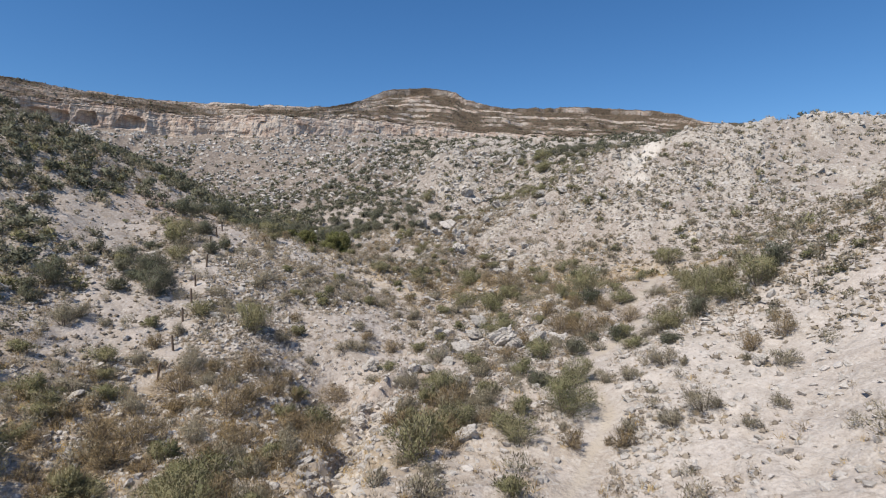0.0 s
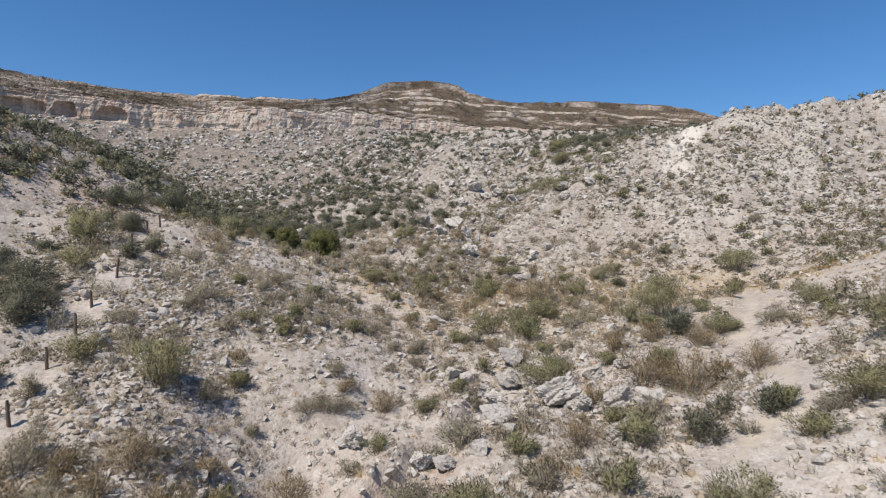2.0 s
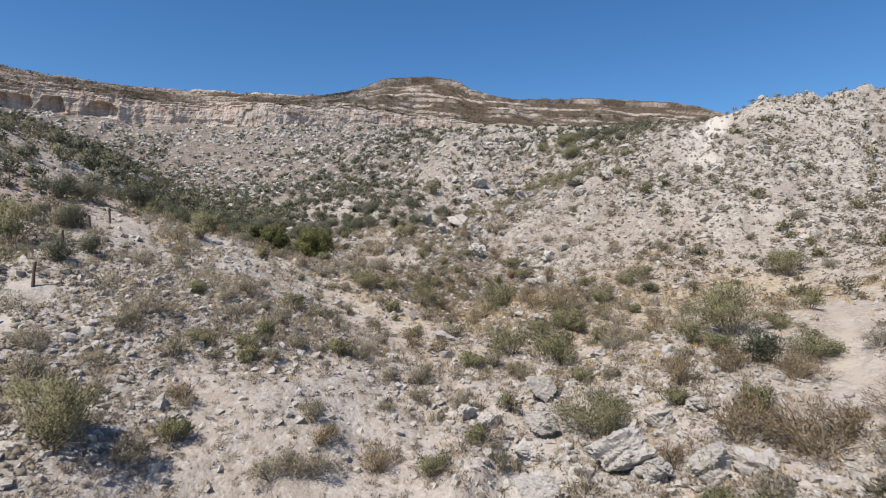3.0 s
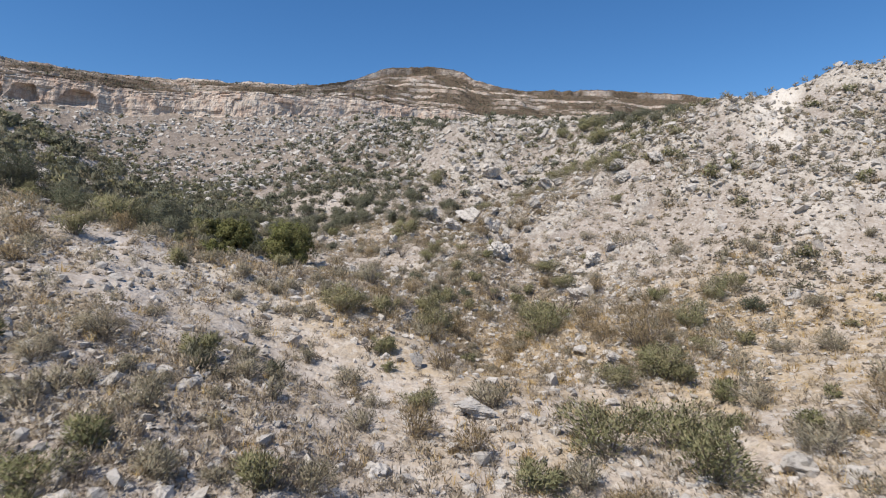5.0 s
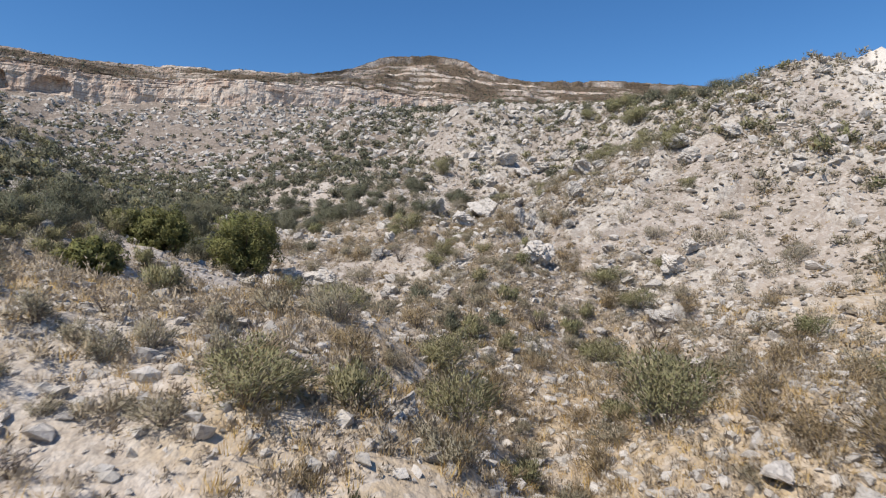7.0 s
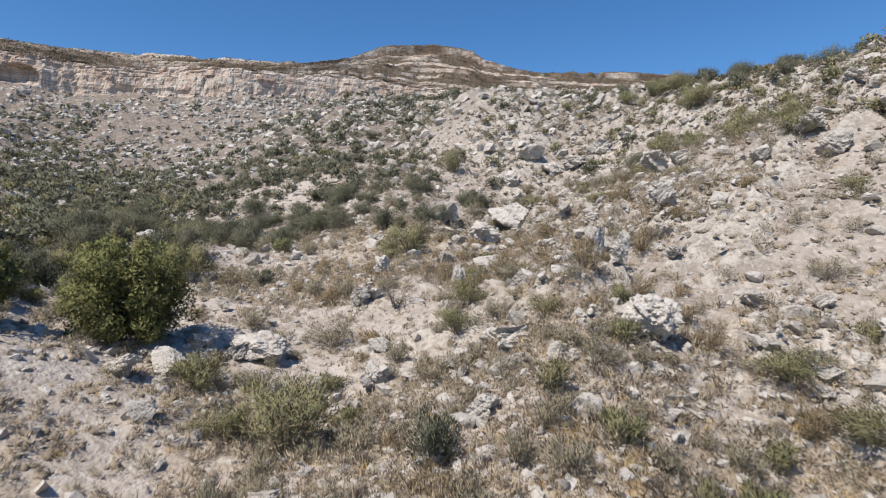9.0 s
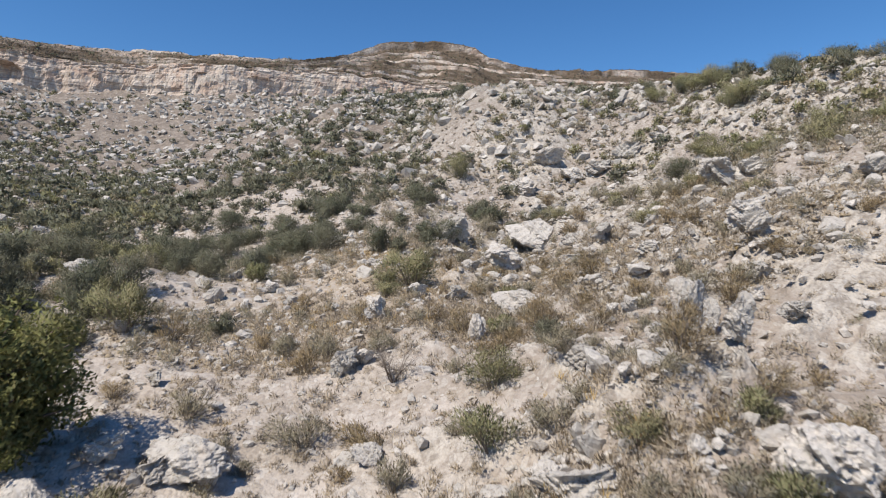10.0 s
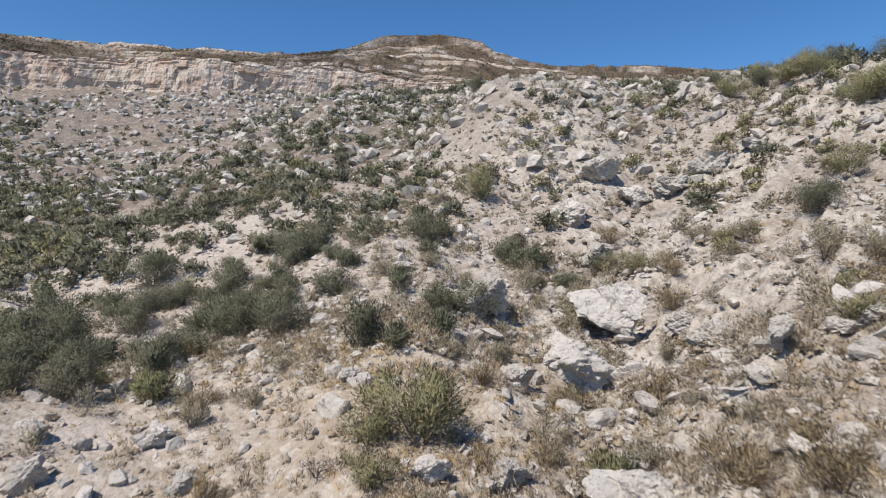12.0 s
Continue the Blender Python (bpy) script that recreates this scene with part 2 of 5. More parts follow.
TALUS = (
    (258, 80.2, 60.9, 45.6, 35.0, 34.8, 39.5, 49.5, 50.3, 55.6, 56.8, 55.7, 58.1, 59.4, 61.4, 64.5),
    (300, 85.5, 68.8, 56.2, 46.2, 43.6, 56.4, 63.5, 65.3, 66.3, 66.2, 64.9, 67.1, 70.0, 72.4, 75.3),
    (350, 91.6, 77.4, 67.3, 62.2, 64.3, 71.3, 77.4, 80.0, 79.6, 78.6, 78.8, 80.2, 82.6, 85.1, 88.1),
)
SECTIONS = np.array(CREEK_MOUTH + LOWER_VALLEY + MIDDLE_VALLEY + VALLEY_HEAD + TALUS)
ALONG, HEIGHTS = SECTIONS[:, 0], SECTIONS[:, 1:]
ACROSS = np.array(ACROSS)

# the cliff line round the head of the valley: x, then y and height of its foot, height of the face
CLIFF = np.array((
    (-420, 190, 84, 14), (-300, 270, 84, 14), (-250, 305, 84, 14), (-198, 340, 85, 13.5), (-158, 360, 83, 14), (-97, 374, 85, 14),
    (-60, 395, 90, 12), (-20, 414, 93.5, 9), (30, 425, 94, 5), (85, 435, 94, 4), (145, 445, 92, 4), (224, 450, 90, 4), (420, 450, 90, 4)))
# the skyline behind it: x, distance behind the cliff foot, height
RIM = np.array((
    (-420, 40, 112), (-249, 30, 112), (-230, 33, 111.5), (-209, 36, 110.5), (-167, 38, 112), (-111, 38, 113), (-82, 38, 115), (-73, 42, 120), (-62, 52, 126.5),
    (-55, 57, 132), (-48, 59, 136.5), (-41, 60, 139.5), (-20, 60, 143), (-11, 60, 144), (4, 60, 143.8), (11, 59, 141.5), (19, 58, 136.5), (28, 58, 134.5), (40, 60, 133), (58, 62, 131.5), (85, 66, 133),
    (105, 68, 136.5), (145, 68, 137), (180, 66, 135.5), (204, 62, 131.5), (224, 55, 123), (300, 50, 118), (420, 50, 116)))


def smooth(a, b, v):
    t = np.clip((np.asarray(v, float) - a) / (b - a), 0, 1)
    return t * t * (3 - 2 * t)


def lattice(ix, iy, seed):
    h = (ix.astype(np.int64) * 374761393 + iy.astype(np.int64) * 668265263 + seed * 982451653) & 0x7FFFFFFF
    h = ((h ^ (h >> 13)) * 1274126177) & 0x7FFFFFFF
    return ((h ^ (h >> 16)) & 0xFFFF) / 65535.0


def grain(x, y, size, seed=0):
    """Smooth noise from -1 to 1 with humps of that size."""
    x, y = np.asarray(x, float) / size, np.asarray(y, float) / size
    ix, iy = np.floor(x), np.floor(y)
    fx, fy = x - ix, y - iy
    fx, fy = fx * fx * fx * (fx * (fx * 6 - 15) + 10), fy * fy * fy * (fy * (fy * 6 - 15) + 10)
    a, b = lattice(ix, iy, seed), lattice(ix + 1, iy, seed)
    c, d = lattice(ix, iy + 1, seed), lattice(ix + 1, iy + 1, seed)
    return 2 * ((a + (b - a) * fx) * (1 - fy) + (c + (d - c) * fx) * fy) - 1


def layers(x, y, size, seed=0, count=4, fall=0.5):
    total, scale = 0.0, 1.0
    for k in range(count):
        total = total + scale * grain(x * 0.8 - y * 0.6, x * 0.6 + y * 0.8, size / 2 ** k, seed + 17 * k)
        scale *= fall
        x, y = x * 0.6 + y * 0.8, y * 0.6 - x * 0.8
    return total


def half_width(y):
    return np.maximum(30, 18 + 0.62 * np.asarray(y, float))


def spline(nodes, q):
    """Where q lies among the nodes, and the four Hermite weights."""
    q = np.clip(q, nodes[0], nodes[-1])
    i = np.clip(np.searchsorted(nodes, q, "right") - 1, 0, len(nodes) - 2)
    h = nodes[i + 1] - nodes[i]
    t = (q - nodes[i]) / h
    return i, h, 2 * t**3 - 3 * t**2 + 1, t**3 - 2 * t**2 + t, 3 * t**2 - 2 * t**3, t**3 - t**2


def slopes(nodes, values, axis):
    last = len(nodes) - 1
    hi, lo = np.minimum(np.arange(last + 1) + 1, last), np.maximum(np.arange(last + 1) - 1, 0)
    d = nodes[hi] - nodes[lo]
    return (np.take(values, hi, axis) - np.take(values, lo, axis)) / (d[:, None] if axis == 0 else d[None, :])


SLOPE_ALONG = slopes(ALONG, HEIGHTS, 0)
SLOPE_ACROSS = slopes(ACROSS, HEIGHTS, 1)
SLOPE_BOTH = slopes(ACROSS, SLOPE_ALONG, 1)


def valley(x, y):
    x, y = np.asarray(x, float), np.asarray(y, float)
    j, hy, a0, a1, a2, a3 = spline(ALONG, y)
    i, hx, b0, b1, b2, b3 = spline(ACROSS, x / half_width(np.clip(y, ALONG[0], ALONG[-1])))
    z = 0.0
    for jj, c, cs in ((j, a0, a1 * hy), (j + 1, a2, a3 * hy)):
        for ii, e, es in ((i, b0, b1 * hx), (i + 1, b2, b3 * hx)):
            z = z + HEIGHTS[jj, ii] * c * e + SLOPE_ACROSS[jj, ii] * c * es + SLOPE_ALONG[jj, ii] * cs * e + SLOPE_BOTH[jj, ii] * cs * es
    return z


def along_line(line, x, y):
    """Distance from a bent line in plan, and the way run along it from 0 to 1."""
    best, way = np.full(np.shape(x), 1e9), np.zeros(np.shape(x))
    n = len(line) - 1
    for k in range(n):
        (ax, ay), (bx, by) = line[k][:2], line[k + 1][:2]
        t = np.clip(((x - ax) * (bx - ax) + (y - ay) * (by - ay)) / ((bx - ax) ** 2 + (by - ay) ** 2), 0, 1)
        d = np.hypot(x - ax - t * (bx - ax), y - ay - t * (by - ay))
        way = np.where(d < best, (k + t) / n, way)
        best = np.minimum(best, d)
    return best, way


def buttress(x):
    """How far the cliff face stands back from its smooth line."""
    w = 3.5 * grain(x, 0 * x, 34, 3) + 2.2 * grain(x, 0 * x, 13, 4) + 1.0 * np.abs(grain(x, 0 * x, 6.0, 5)) + 0.4 * grain(x, 0 * x, 1.9, 6)
    return w * np.interp(x, [-180, -135, -40, 40], [1.5, 0.7, 0.6, 0.3])


def cliff_line(x):
    return np.interp(x, CLIFF[:, 0], CLIFF[:, 1])


def cliff_foot(x):
    return cliff_line(x) + buttress(x)


def upland(x, back):
    """Heights behind the cliff foot: the face, the stepped slope and the flat top; and how bare the rock lies there."""
    foot, face = np.interp(x, CLIFF[:, 0], CLIFF[:, 2]), np.interp(x, CLIFF[:, 0], CLIFF[:, 3])
    reach, rim = np.interp(x, RIM[:, 0], RIM[:, 1]), np.interp(x, RIM[:, 0], RIM[:, 2])
    face = face * (1 + 0.08 * grain(x, 0 * x, 21, 9)) + 0.7 * grain(x, 0 * x, 6, 10)
    t = np.clip(back / 3.6, 0, 1)
    steps = 0.66 * smooth(0.02, 0.38, t) + 0.14 * smooth(0.50, 0.60, t) + 0.11 * smooth(0.70, 0.78, t) + 0.09 * smooth(0.88, 0.96, t)
    wall = face * steps
    up = np.clip((back - 3.6) / (reach - 3.6), 0, 1)
    rim = rim + 0.7 * grain(x, 0 * x, 14, 14) + 0.4 * grain(x, 0 * x, 5, 15) + 0.15 * (lattice(np.floor(x / 2.3), 0 * x, 16) - 0.5)
    rise = rim - foot - face
    count = np.maximum(4, np.round(rise / 2.8))
    bent = np.clip(up + (0.12 * grain(x, 60 * up, 70, 11) + 0.07 * grain(x, 60 * up, 21, 12) + 0.03 * grain(x, 60 * up, 7, 17)) * smooth(0, 0.1, up) * (1 - smooth(0.9, 1, up)), 0, 1)
    f = bent * count - np.floor(bent * count)
    bands = (np.floor(bent * count) + smooth(0.72, 0.86, f)) / count
    beds = ((0.14, 1.2, 27), (0.30, 1.4, 21), (0.47, 2.2, 22), (0.58, 1.0, 28), (0.72, 1.6, 23), (0.85, 1.1, 29), (0.955, 1.3 + 2.6 * smooth(129, 136, rim), 24))
    thick = sum(h for _, h, _ in beds)
    slope = (rise - thick) * (0.75 * bent + 0.25 * bands)
    outcrop = 0.0
    for at, h, n in beds:
        edge = bent - at - 0.008 * grain(x, 0 * x, 30, n)
        slope = slope + h * smooth(0, 0.018, edge)
        outcrop = np.maximum(outcrop, smooth(-0.006, 0.004, edge) * (1 - smooth(0.018, 0.026, edge)) * np.clip(0.25 + 1.1 * grain(x, 0 * x, 19, n + 5) + 0.4 * grain(x, 0 * x, 4, n + 6) + (0.05 if at > 0.9 else 0), 0, 1))
    top = -0.03 * np.maximum(back - reach, 0)
    bare = np.maximum(1 - smooth(3.7, 5.0, back), smooth(0.68, 0.74, f) * (1 - smooth(0.90, 0.96, f)) * (-0.5 + 0.6 * lattice(np.floor(bent * count), np.floor(x / 90 + 0.4 * grain(x, 0 * x, 40, 19)), 20) + 0.1 * smooth(0.86, 0.9, up) + 0.9 * grain(x, 90 * up, 25, 13) + 0.5 * grain(x, 90 * up, 5, 18)))
    return foot + wall + slope + top, np.clip(np.maximum(bare, outcrop), 0, 1)


CREEK = ((-6, 20), (-6.1, 38.6), (-6.2, 44.5), (-4.9, 53), (-1.5, 58.5), (1.6, 61), (3.3, 67), (4.7, 74), (9, 84), (11, 94))
TRAIL = ((6, 24), (6.4, 30.3), (8.5, 34.6), (11, 39), (11.5, 45), (12.3, 50), (17, 54), (19.3, 57.5), (20.3, 63), (22.4, 70), (26, 74.5), (30, 84))


def crag_at(x, y):
    """Ribs of bare rock that stand out of the slope."""
    n = layers(x, y, 7, 60, 4, 0.6)
    return smooth(0.02, 0.34, n) * (0.55 + 0.6 * np.abs(layers(x, y, 2.0, 65, 3, 0.6)))


def ground(x, y, fine=True):
    """Height of the ground."""
    x, y = np.asarray(x, float), np.asarray(y, float)
    foot_y = cliff_foot(x)
    foot_z = np.interp(x, CLIFF[:, 0], CLIFF[:, 2])
    near = smooth(-85, -8, y - foot_y)
    z = valley(x, y) * (1 - near) + near * (foot_z + 0.42 * np.minimum(y - foot_y, 0))
    hollow = np.exp(-((x - 50) / 11) ** 2 - ((y - 184) / 10.5) ** 2)
    knob = np.exp(-((x - 47) / 4.5) ** 2 - ((y - 165) / 4.5) ** 2)
    brow = np.exp(-((x - 70.5) / 8) ** 2 - ((y - 163) / 10) ** 2)
    z = z - 5.0 * hollow + 2.5 * knob + 3.3 * brow
    d, way = along_line(CREEK, x, y)
    z = z - 2.0 * (1 - smooth(0.9, 2.1, d + 0.6 * grain(x, y, 2.2, 31))) * (1 - smooth(0.45, 0.8, way))
    dt, _ = along_line(TRAIL, x, y)
    path = 1 - smooth(0.5, 1.3, dt)
    if fine:
        wild = 1 - 0.75 * path
        steep = smooth(100, 145, y) * smooth(-22, 5, x)
        z = z + wild * (0.45 * layers(x, y, 9, 40, 3) + (0.22 + 0.14 * steep) * layers(x, y, 2.4, 50, 4, 0.6) + 0.07 * layers(x, y, 0.9, 57, 2))
        z = z + wild * steep * 1.3 * crag_at(x, y)
        far = smooth(150, 300, y)
        z = z + far * (1.6 * layers(x, y, 26, 70, 4, 0.55) + 0.95 * layers(x, y, 4.8, 75, 2))
    return np.where(y > foot_y, upland(x, np.maximum(y - foot_y, 0))[0] + 0.25 * layers(x, y, 3, 80, 3) * smooth(3, 9, y - foot_y), z)


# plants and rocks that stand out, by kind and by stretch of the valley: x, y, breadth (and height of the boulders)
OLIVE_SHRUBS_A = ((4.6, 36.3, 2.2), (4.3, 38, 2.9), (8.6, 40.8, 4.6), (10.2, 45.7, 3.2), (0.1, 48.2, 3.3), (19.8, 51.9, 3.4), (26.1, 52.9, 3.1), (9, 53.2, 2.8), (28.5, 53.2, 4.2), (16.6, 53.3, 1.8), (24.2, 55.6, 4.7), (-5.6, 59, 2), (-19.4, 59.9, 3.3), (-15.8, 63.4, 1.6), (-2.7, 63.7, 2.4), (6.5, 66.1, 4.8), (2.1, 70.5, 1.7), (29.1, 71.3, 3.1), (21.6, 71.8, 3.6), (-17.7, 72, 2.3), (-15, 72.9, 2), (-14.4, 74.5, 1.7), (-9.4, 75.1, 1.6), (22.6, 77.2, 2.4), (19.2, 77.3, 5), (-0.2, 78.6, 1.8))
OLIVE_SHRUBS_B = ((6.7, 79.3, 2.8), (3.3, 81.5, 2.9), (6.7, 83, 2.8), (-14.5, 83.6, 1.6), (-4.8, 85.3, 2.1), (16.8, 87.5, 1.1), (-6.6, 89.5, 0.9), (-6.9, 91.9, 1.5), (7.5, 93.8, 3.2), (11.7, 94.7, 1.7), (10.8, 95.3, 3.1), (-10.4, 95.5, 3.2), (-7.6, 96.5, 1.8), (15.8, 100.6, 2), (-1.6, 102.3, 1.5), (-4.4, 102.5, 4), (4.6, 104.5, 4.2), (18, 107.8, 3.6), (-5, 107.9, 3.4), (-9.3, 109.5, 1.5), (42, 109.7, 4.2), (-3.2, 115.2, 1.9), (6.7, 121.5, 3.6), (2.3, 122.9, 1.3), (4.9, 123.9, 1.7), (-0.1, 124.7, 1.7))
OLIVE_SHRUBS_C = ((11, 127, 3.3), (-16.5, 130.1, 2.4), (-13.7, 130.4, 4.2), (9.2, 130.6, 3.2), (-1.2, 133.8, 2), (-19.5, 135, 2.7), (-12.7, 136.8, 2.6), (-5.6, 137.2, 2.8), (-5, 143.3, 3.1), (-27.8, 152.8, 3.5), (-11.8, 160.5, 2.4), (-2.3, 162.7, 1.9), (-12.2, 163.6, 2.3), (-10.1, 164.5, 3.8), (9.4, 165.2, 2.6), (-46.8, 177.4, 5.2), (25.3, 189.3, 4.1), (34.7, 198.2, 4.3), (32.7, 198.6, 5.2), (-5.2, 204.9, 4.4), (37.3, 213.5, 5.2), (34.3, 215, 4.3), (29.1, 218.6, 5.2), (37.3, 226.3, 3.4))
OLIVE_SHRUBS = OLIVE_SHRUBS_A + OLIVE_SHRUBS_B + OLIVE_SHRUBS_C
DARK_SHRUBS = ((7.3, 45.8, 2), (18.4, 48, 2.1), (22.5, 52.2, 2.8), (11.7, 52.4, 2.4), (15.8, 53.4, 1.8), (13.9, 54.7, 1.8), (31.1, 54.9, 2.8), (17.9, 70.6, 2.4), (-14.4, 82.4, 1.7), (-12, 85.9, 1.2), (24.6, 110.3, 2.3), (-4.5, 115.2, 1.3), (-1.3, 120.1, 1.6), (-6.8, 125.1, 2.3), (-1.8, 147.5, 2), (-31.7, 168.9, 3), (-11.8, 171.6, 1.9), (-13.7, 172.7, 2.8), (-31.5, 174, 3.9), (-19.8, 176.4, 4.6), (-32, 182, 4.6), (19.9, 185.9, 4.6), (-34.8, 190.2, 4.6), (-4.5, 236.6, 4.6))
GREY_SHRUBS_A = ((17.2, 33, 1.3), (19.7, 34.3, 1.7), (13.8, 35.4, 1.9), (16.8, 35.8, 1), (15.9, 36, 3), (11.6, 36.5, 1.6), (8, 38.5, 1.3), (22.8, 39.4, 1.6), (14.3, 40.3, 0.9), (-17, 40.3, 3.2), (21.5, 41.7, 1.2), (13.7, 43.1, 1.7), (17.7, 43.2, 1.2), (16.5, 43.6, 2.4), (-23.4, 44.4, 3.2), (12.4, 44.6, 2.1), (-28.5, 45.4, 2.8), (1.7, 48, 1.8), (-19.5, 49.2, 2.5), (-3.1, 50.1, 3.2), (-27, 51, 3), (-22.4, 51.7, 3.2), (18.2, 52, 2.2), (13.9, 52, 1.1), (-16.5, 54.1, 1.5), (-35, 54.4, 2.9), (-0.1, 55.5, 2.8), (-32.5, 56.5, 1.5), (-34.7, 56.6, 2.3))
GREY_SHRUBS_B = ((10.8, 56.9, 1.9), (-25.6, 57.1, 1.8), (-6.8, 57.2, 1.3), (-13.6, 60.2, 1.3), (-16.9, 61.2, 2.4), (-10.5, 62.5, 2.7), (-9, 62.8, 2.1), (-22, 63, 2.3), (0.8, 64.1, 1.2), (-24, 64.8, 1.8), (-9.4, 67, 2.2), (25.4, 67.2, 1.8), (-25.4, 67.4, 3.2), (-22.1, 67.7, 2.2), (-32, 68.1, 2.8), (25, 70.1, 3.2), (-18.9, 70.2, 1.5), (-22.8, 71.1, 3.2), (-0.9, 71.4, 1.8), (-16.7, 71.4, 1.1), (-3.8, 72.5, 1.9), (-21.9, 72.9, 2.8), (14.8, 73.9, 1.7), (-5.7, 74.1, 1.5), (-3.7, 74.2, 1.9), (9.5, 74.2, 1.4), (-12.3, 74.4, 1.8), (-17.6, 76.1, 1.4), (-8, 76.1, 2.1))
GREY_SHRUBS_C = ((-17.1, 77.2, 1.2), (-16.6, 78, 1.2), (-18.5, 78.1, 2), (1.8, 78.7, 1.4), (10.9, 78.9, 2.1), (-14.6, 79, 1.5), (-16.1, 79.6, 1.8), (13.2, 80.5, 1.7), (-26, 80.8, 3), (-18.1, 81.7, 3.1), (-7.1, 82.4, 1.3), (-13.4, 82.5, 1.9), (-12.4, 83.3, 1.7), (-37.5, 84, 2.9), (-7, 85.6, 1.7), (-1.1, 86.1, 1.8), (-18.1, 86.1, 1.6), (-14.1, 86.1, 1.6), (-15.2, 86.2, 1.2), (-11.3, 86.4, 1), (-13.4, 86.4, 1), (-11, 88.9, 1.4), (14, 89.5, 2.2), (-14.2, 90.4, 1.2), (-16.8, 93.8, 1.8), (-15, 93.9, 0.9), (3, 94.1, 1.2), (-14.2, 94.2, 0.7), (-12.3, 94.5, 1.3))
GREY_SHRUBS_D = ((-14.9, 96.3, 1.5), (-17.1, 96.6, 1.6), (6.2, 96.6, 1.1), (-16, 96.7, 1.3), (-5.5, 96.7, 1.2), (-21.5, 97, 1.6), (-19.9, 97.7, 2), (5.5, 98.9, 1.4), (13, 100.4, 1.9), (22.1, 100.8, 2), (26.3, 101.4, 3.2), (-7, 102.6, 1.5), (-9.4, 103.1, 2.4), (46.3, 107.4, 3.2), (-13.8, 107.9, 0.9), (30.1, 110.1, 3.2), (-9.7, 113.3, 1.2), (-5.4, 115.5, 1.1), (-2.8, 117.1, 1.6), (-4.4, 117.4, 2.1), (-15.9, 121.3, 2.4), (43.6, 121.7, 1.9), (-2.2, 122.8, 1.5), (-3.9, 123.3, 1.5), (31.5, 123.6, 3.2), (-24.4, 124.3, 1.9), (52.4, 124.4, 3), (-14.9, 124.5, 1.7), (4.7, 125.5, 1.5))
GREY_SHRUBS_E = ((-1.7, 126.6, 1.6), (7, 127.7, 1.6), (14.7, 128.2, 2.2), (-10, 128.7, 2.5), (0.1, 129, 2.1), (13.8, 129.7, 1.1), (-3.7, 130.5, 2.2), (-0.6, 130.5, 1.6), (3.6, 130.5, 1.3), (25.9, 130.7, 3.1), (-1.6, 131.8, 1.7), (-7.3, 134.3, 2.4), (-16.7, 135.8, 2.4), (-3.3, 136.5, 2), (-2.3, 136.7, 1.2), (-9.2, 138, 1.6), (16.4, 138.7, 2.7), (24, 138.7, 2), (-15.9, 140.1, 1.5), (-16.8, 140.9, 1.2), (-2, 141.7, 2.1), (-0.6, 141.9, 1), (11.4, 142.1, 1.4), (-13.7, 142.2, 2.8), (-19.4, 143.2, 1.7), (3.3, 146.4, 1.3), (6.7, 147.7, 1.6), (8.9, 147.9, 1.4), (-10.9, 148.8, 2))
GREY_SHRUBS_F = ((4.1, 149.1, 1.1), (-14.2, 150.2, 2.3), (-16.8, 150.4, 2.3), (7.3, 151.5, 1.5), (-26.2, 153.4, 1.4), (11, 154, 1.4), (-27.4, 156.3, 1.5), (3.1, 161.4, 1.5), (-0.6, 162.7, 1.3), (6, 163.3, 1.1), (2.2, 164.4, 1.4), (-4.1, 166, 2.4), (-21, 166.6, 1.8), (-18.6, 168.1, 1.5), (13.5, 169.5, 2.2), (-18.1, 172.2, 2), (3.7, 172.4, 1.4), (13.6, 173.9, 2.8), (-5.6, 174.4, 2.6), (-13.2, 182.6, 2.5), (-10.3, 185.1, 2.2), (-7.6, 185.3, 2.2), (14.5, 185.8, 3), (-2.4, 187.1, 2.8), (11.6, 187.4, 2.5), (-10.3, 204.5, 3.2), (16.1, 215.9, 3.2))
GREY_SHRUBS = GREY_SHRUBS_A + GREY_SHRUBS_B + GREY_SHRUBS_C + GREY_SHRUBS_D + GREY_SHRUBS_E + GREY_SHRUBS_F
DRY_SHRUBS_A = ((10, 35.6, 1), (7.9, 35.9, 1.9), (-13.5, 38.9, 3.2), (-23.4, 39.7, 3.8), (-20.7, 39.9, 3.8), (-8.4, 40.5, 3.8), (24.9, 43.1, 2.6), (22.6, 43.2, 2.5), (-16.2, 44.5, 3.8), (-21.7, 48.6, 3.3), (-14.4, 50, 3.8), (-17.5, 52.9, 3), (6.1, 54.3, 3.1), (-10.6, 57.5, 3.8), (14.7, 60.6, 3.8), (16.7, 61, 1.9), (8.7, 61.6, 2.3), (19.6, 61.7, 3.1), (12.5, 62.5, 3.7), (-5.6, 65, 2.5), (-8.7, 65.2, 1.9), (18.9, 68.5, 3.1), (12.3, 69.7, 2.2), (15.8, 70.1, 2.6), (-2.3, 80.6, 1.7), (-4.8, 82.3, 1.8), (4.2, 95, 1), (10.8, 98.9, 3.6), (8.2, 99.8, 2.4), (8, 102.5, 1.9))
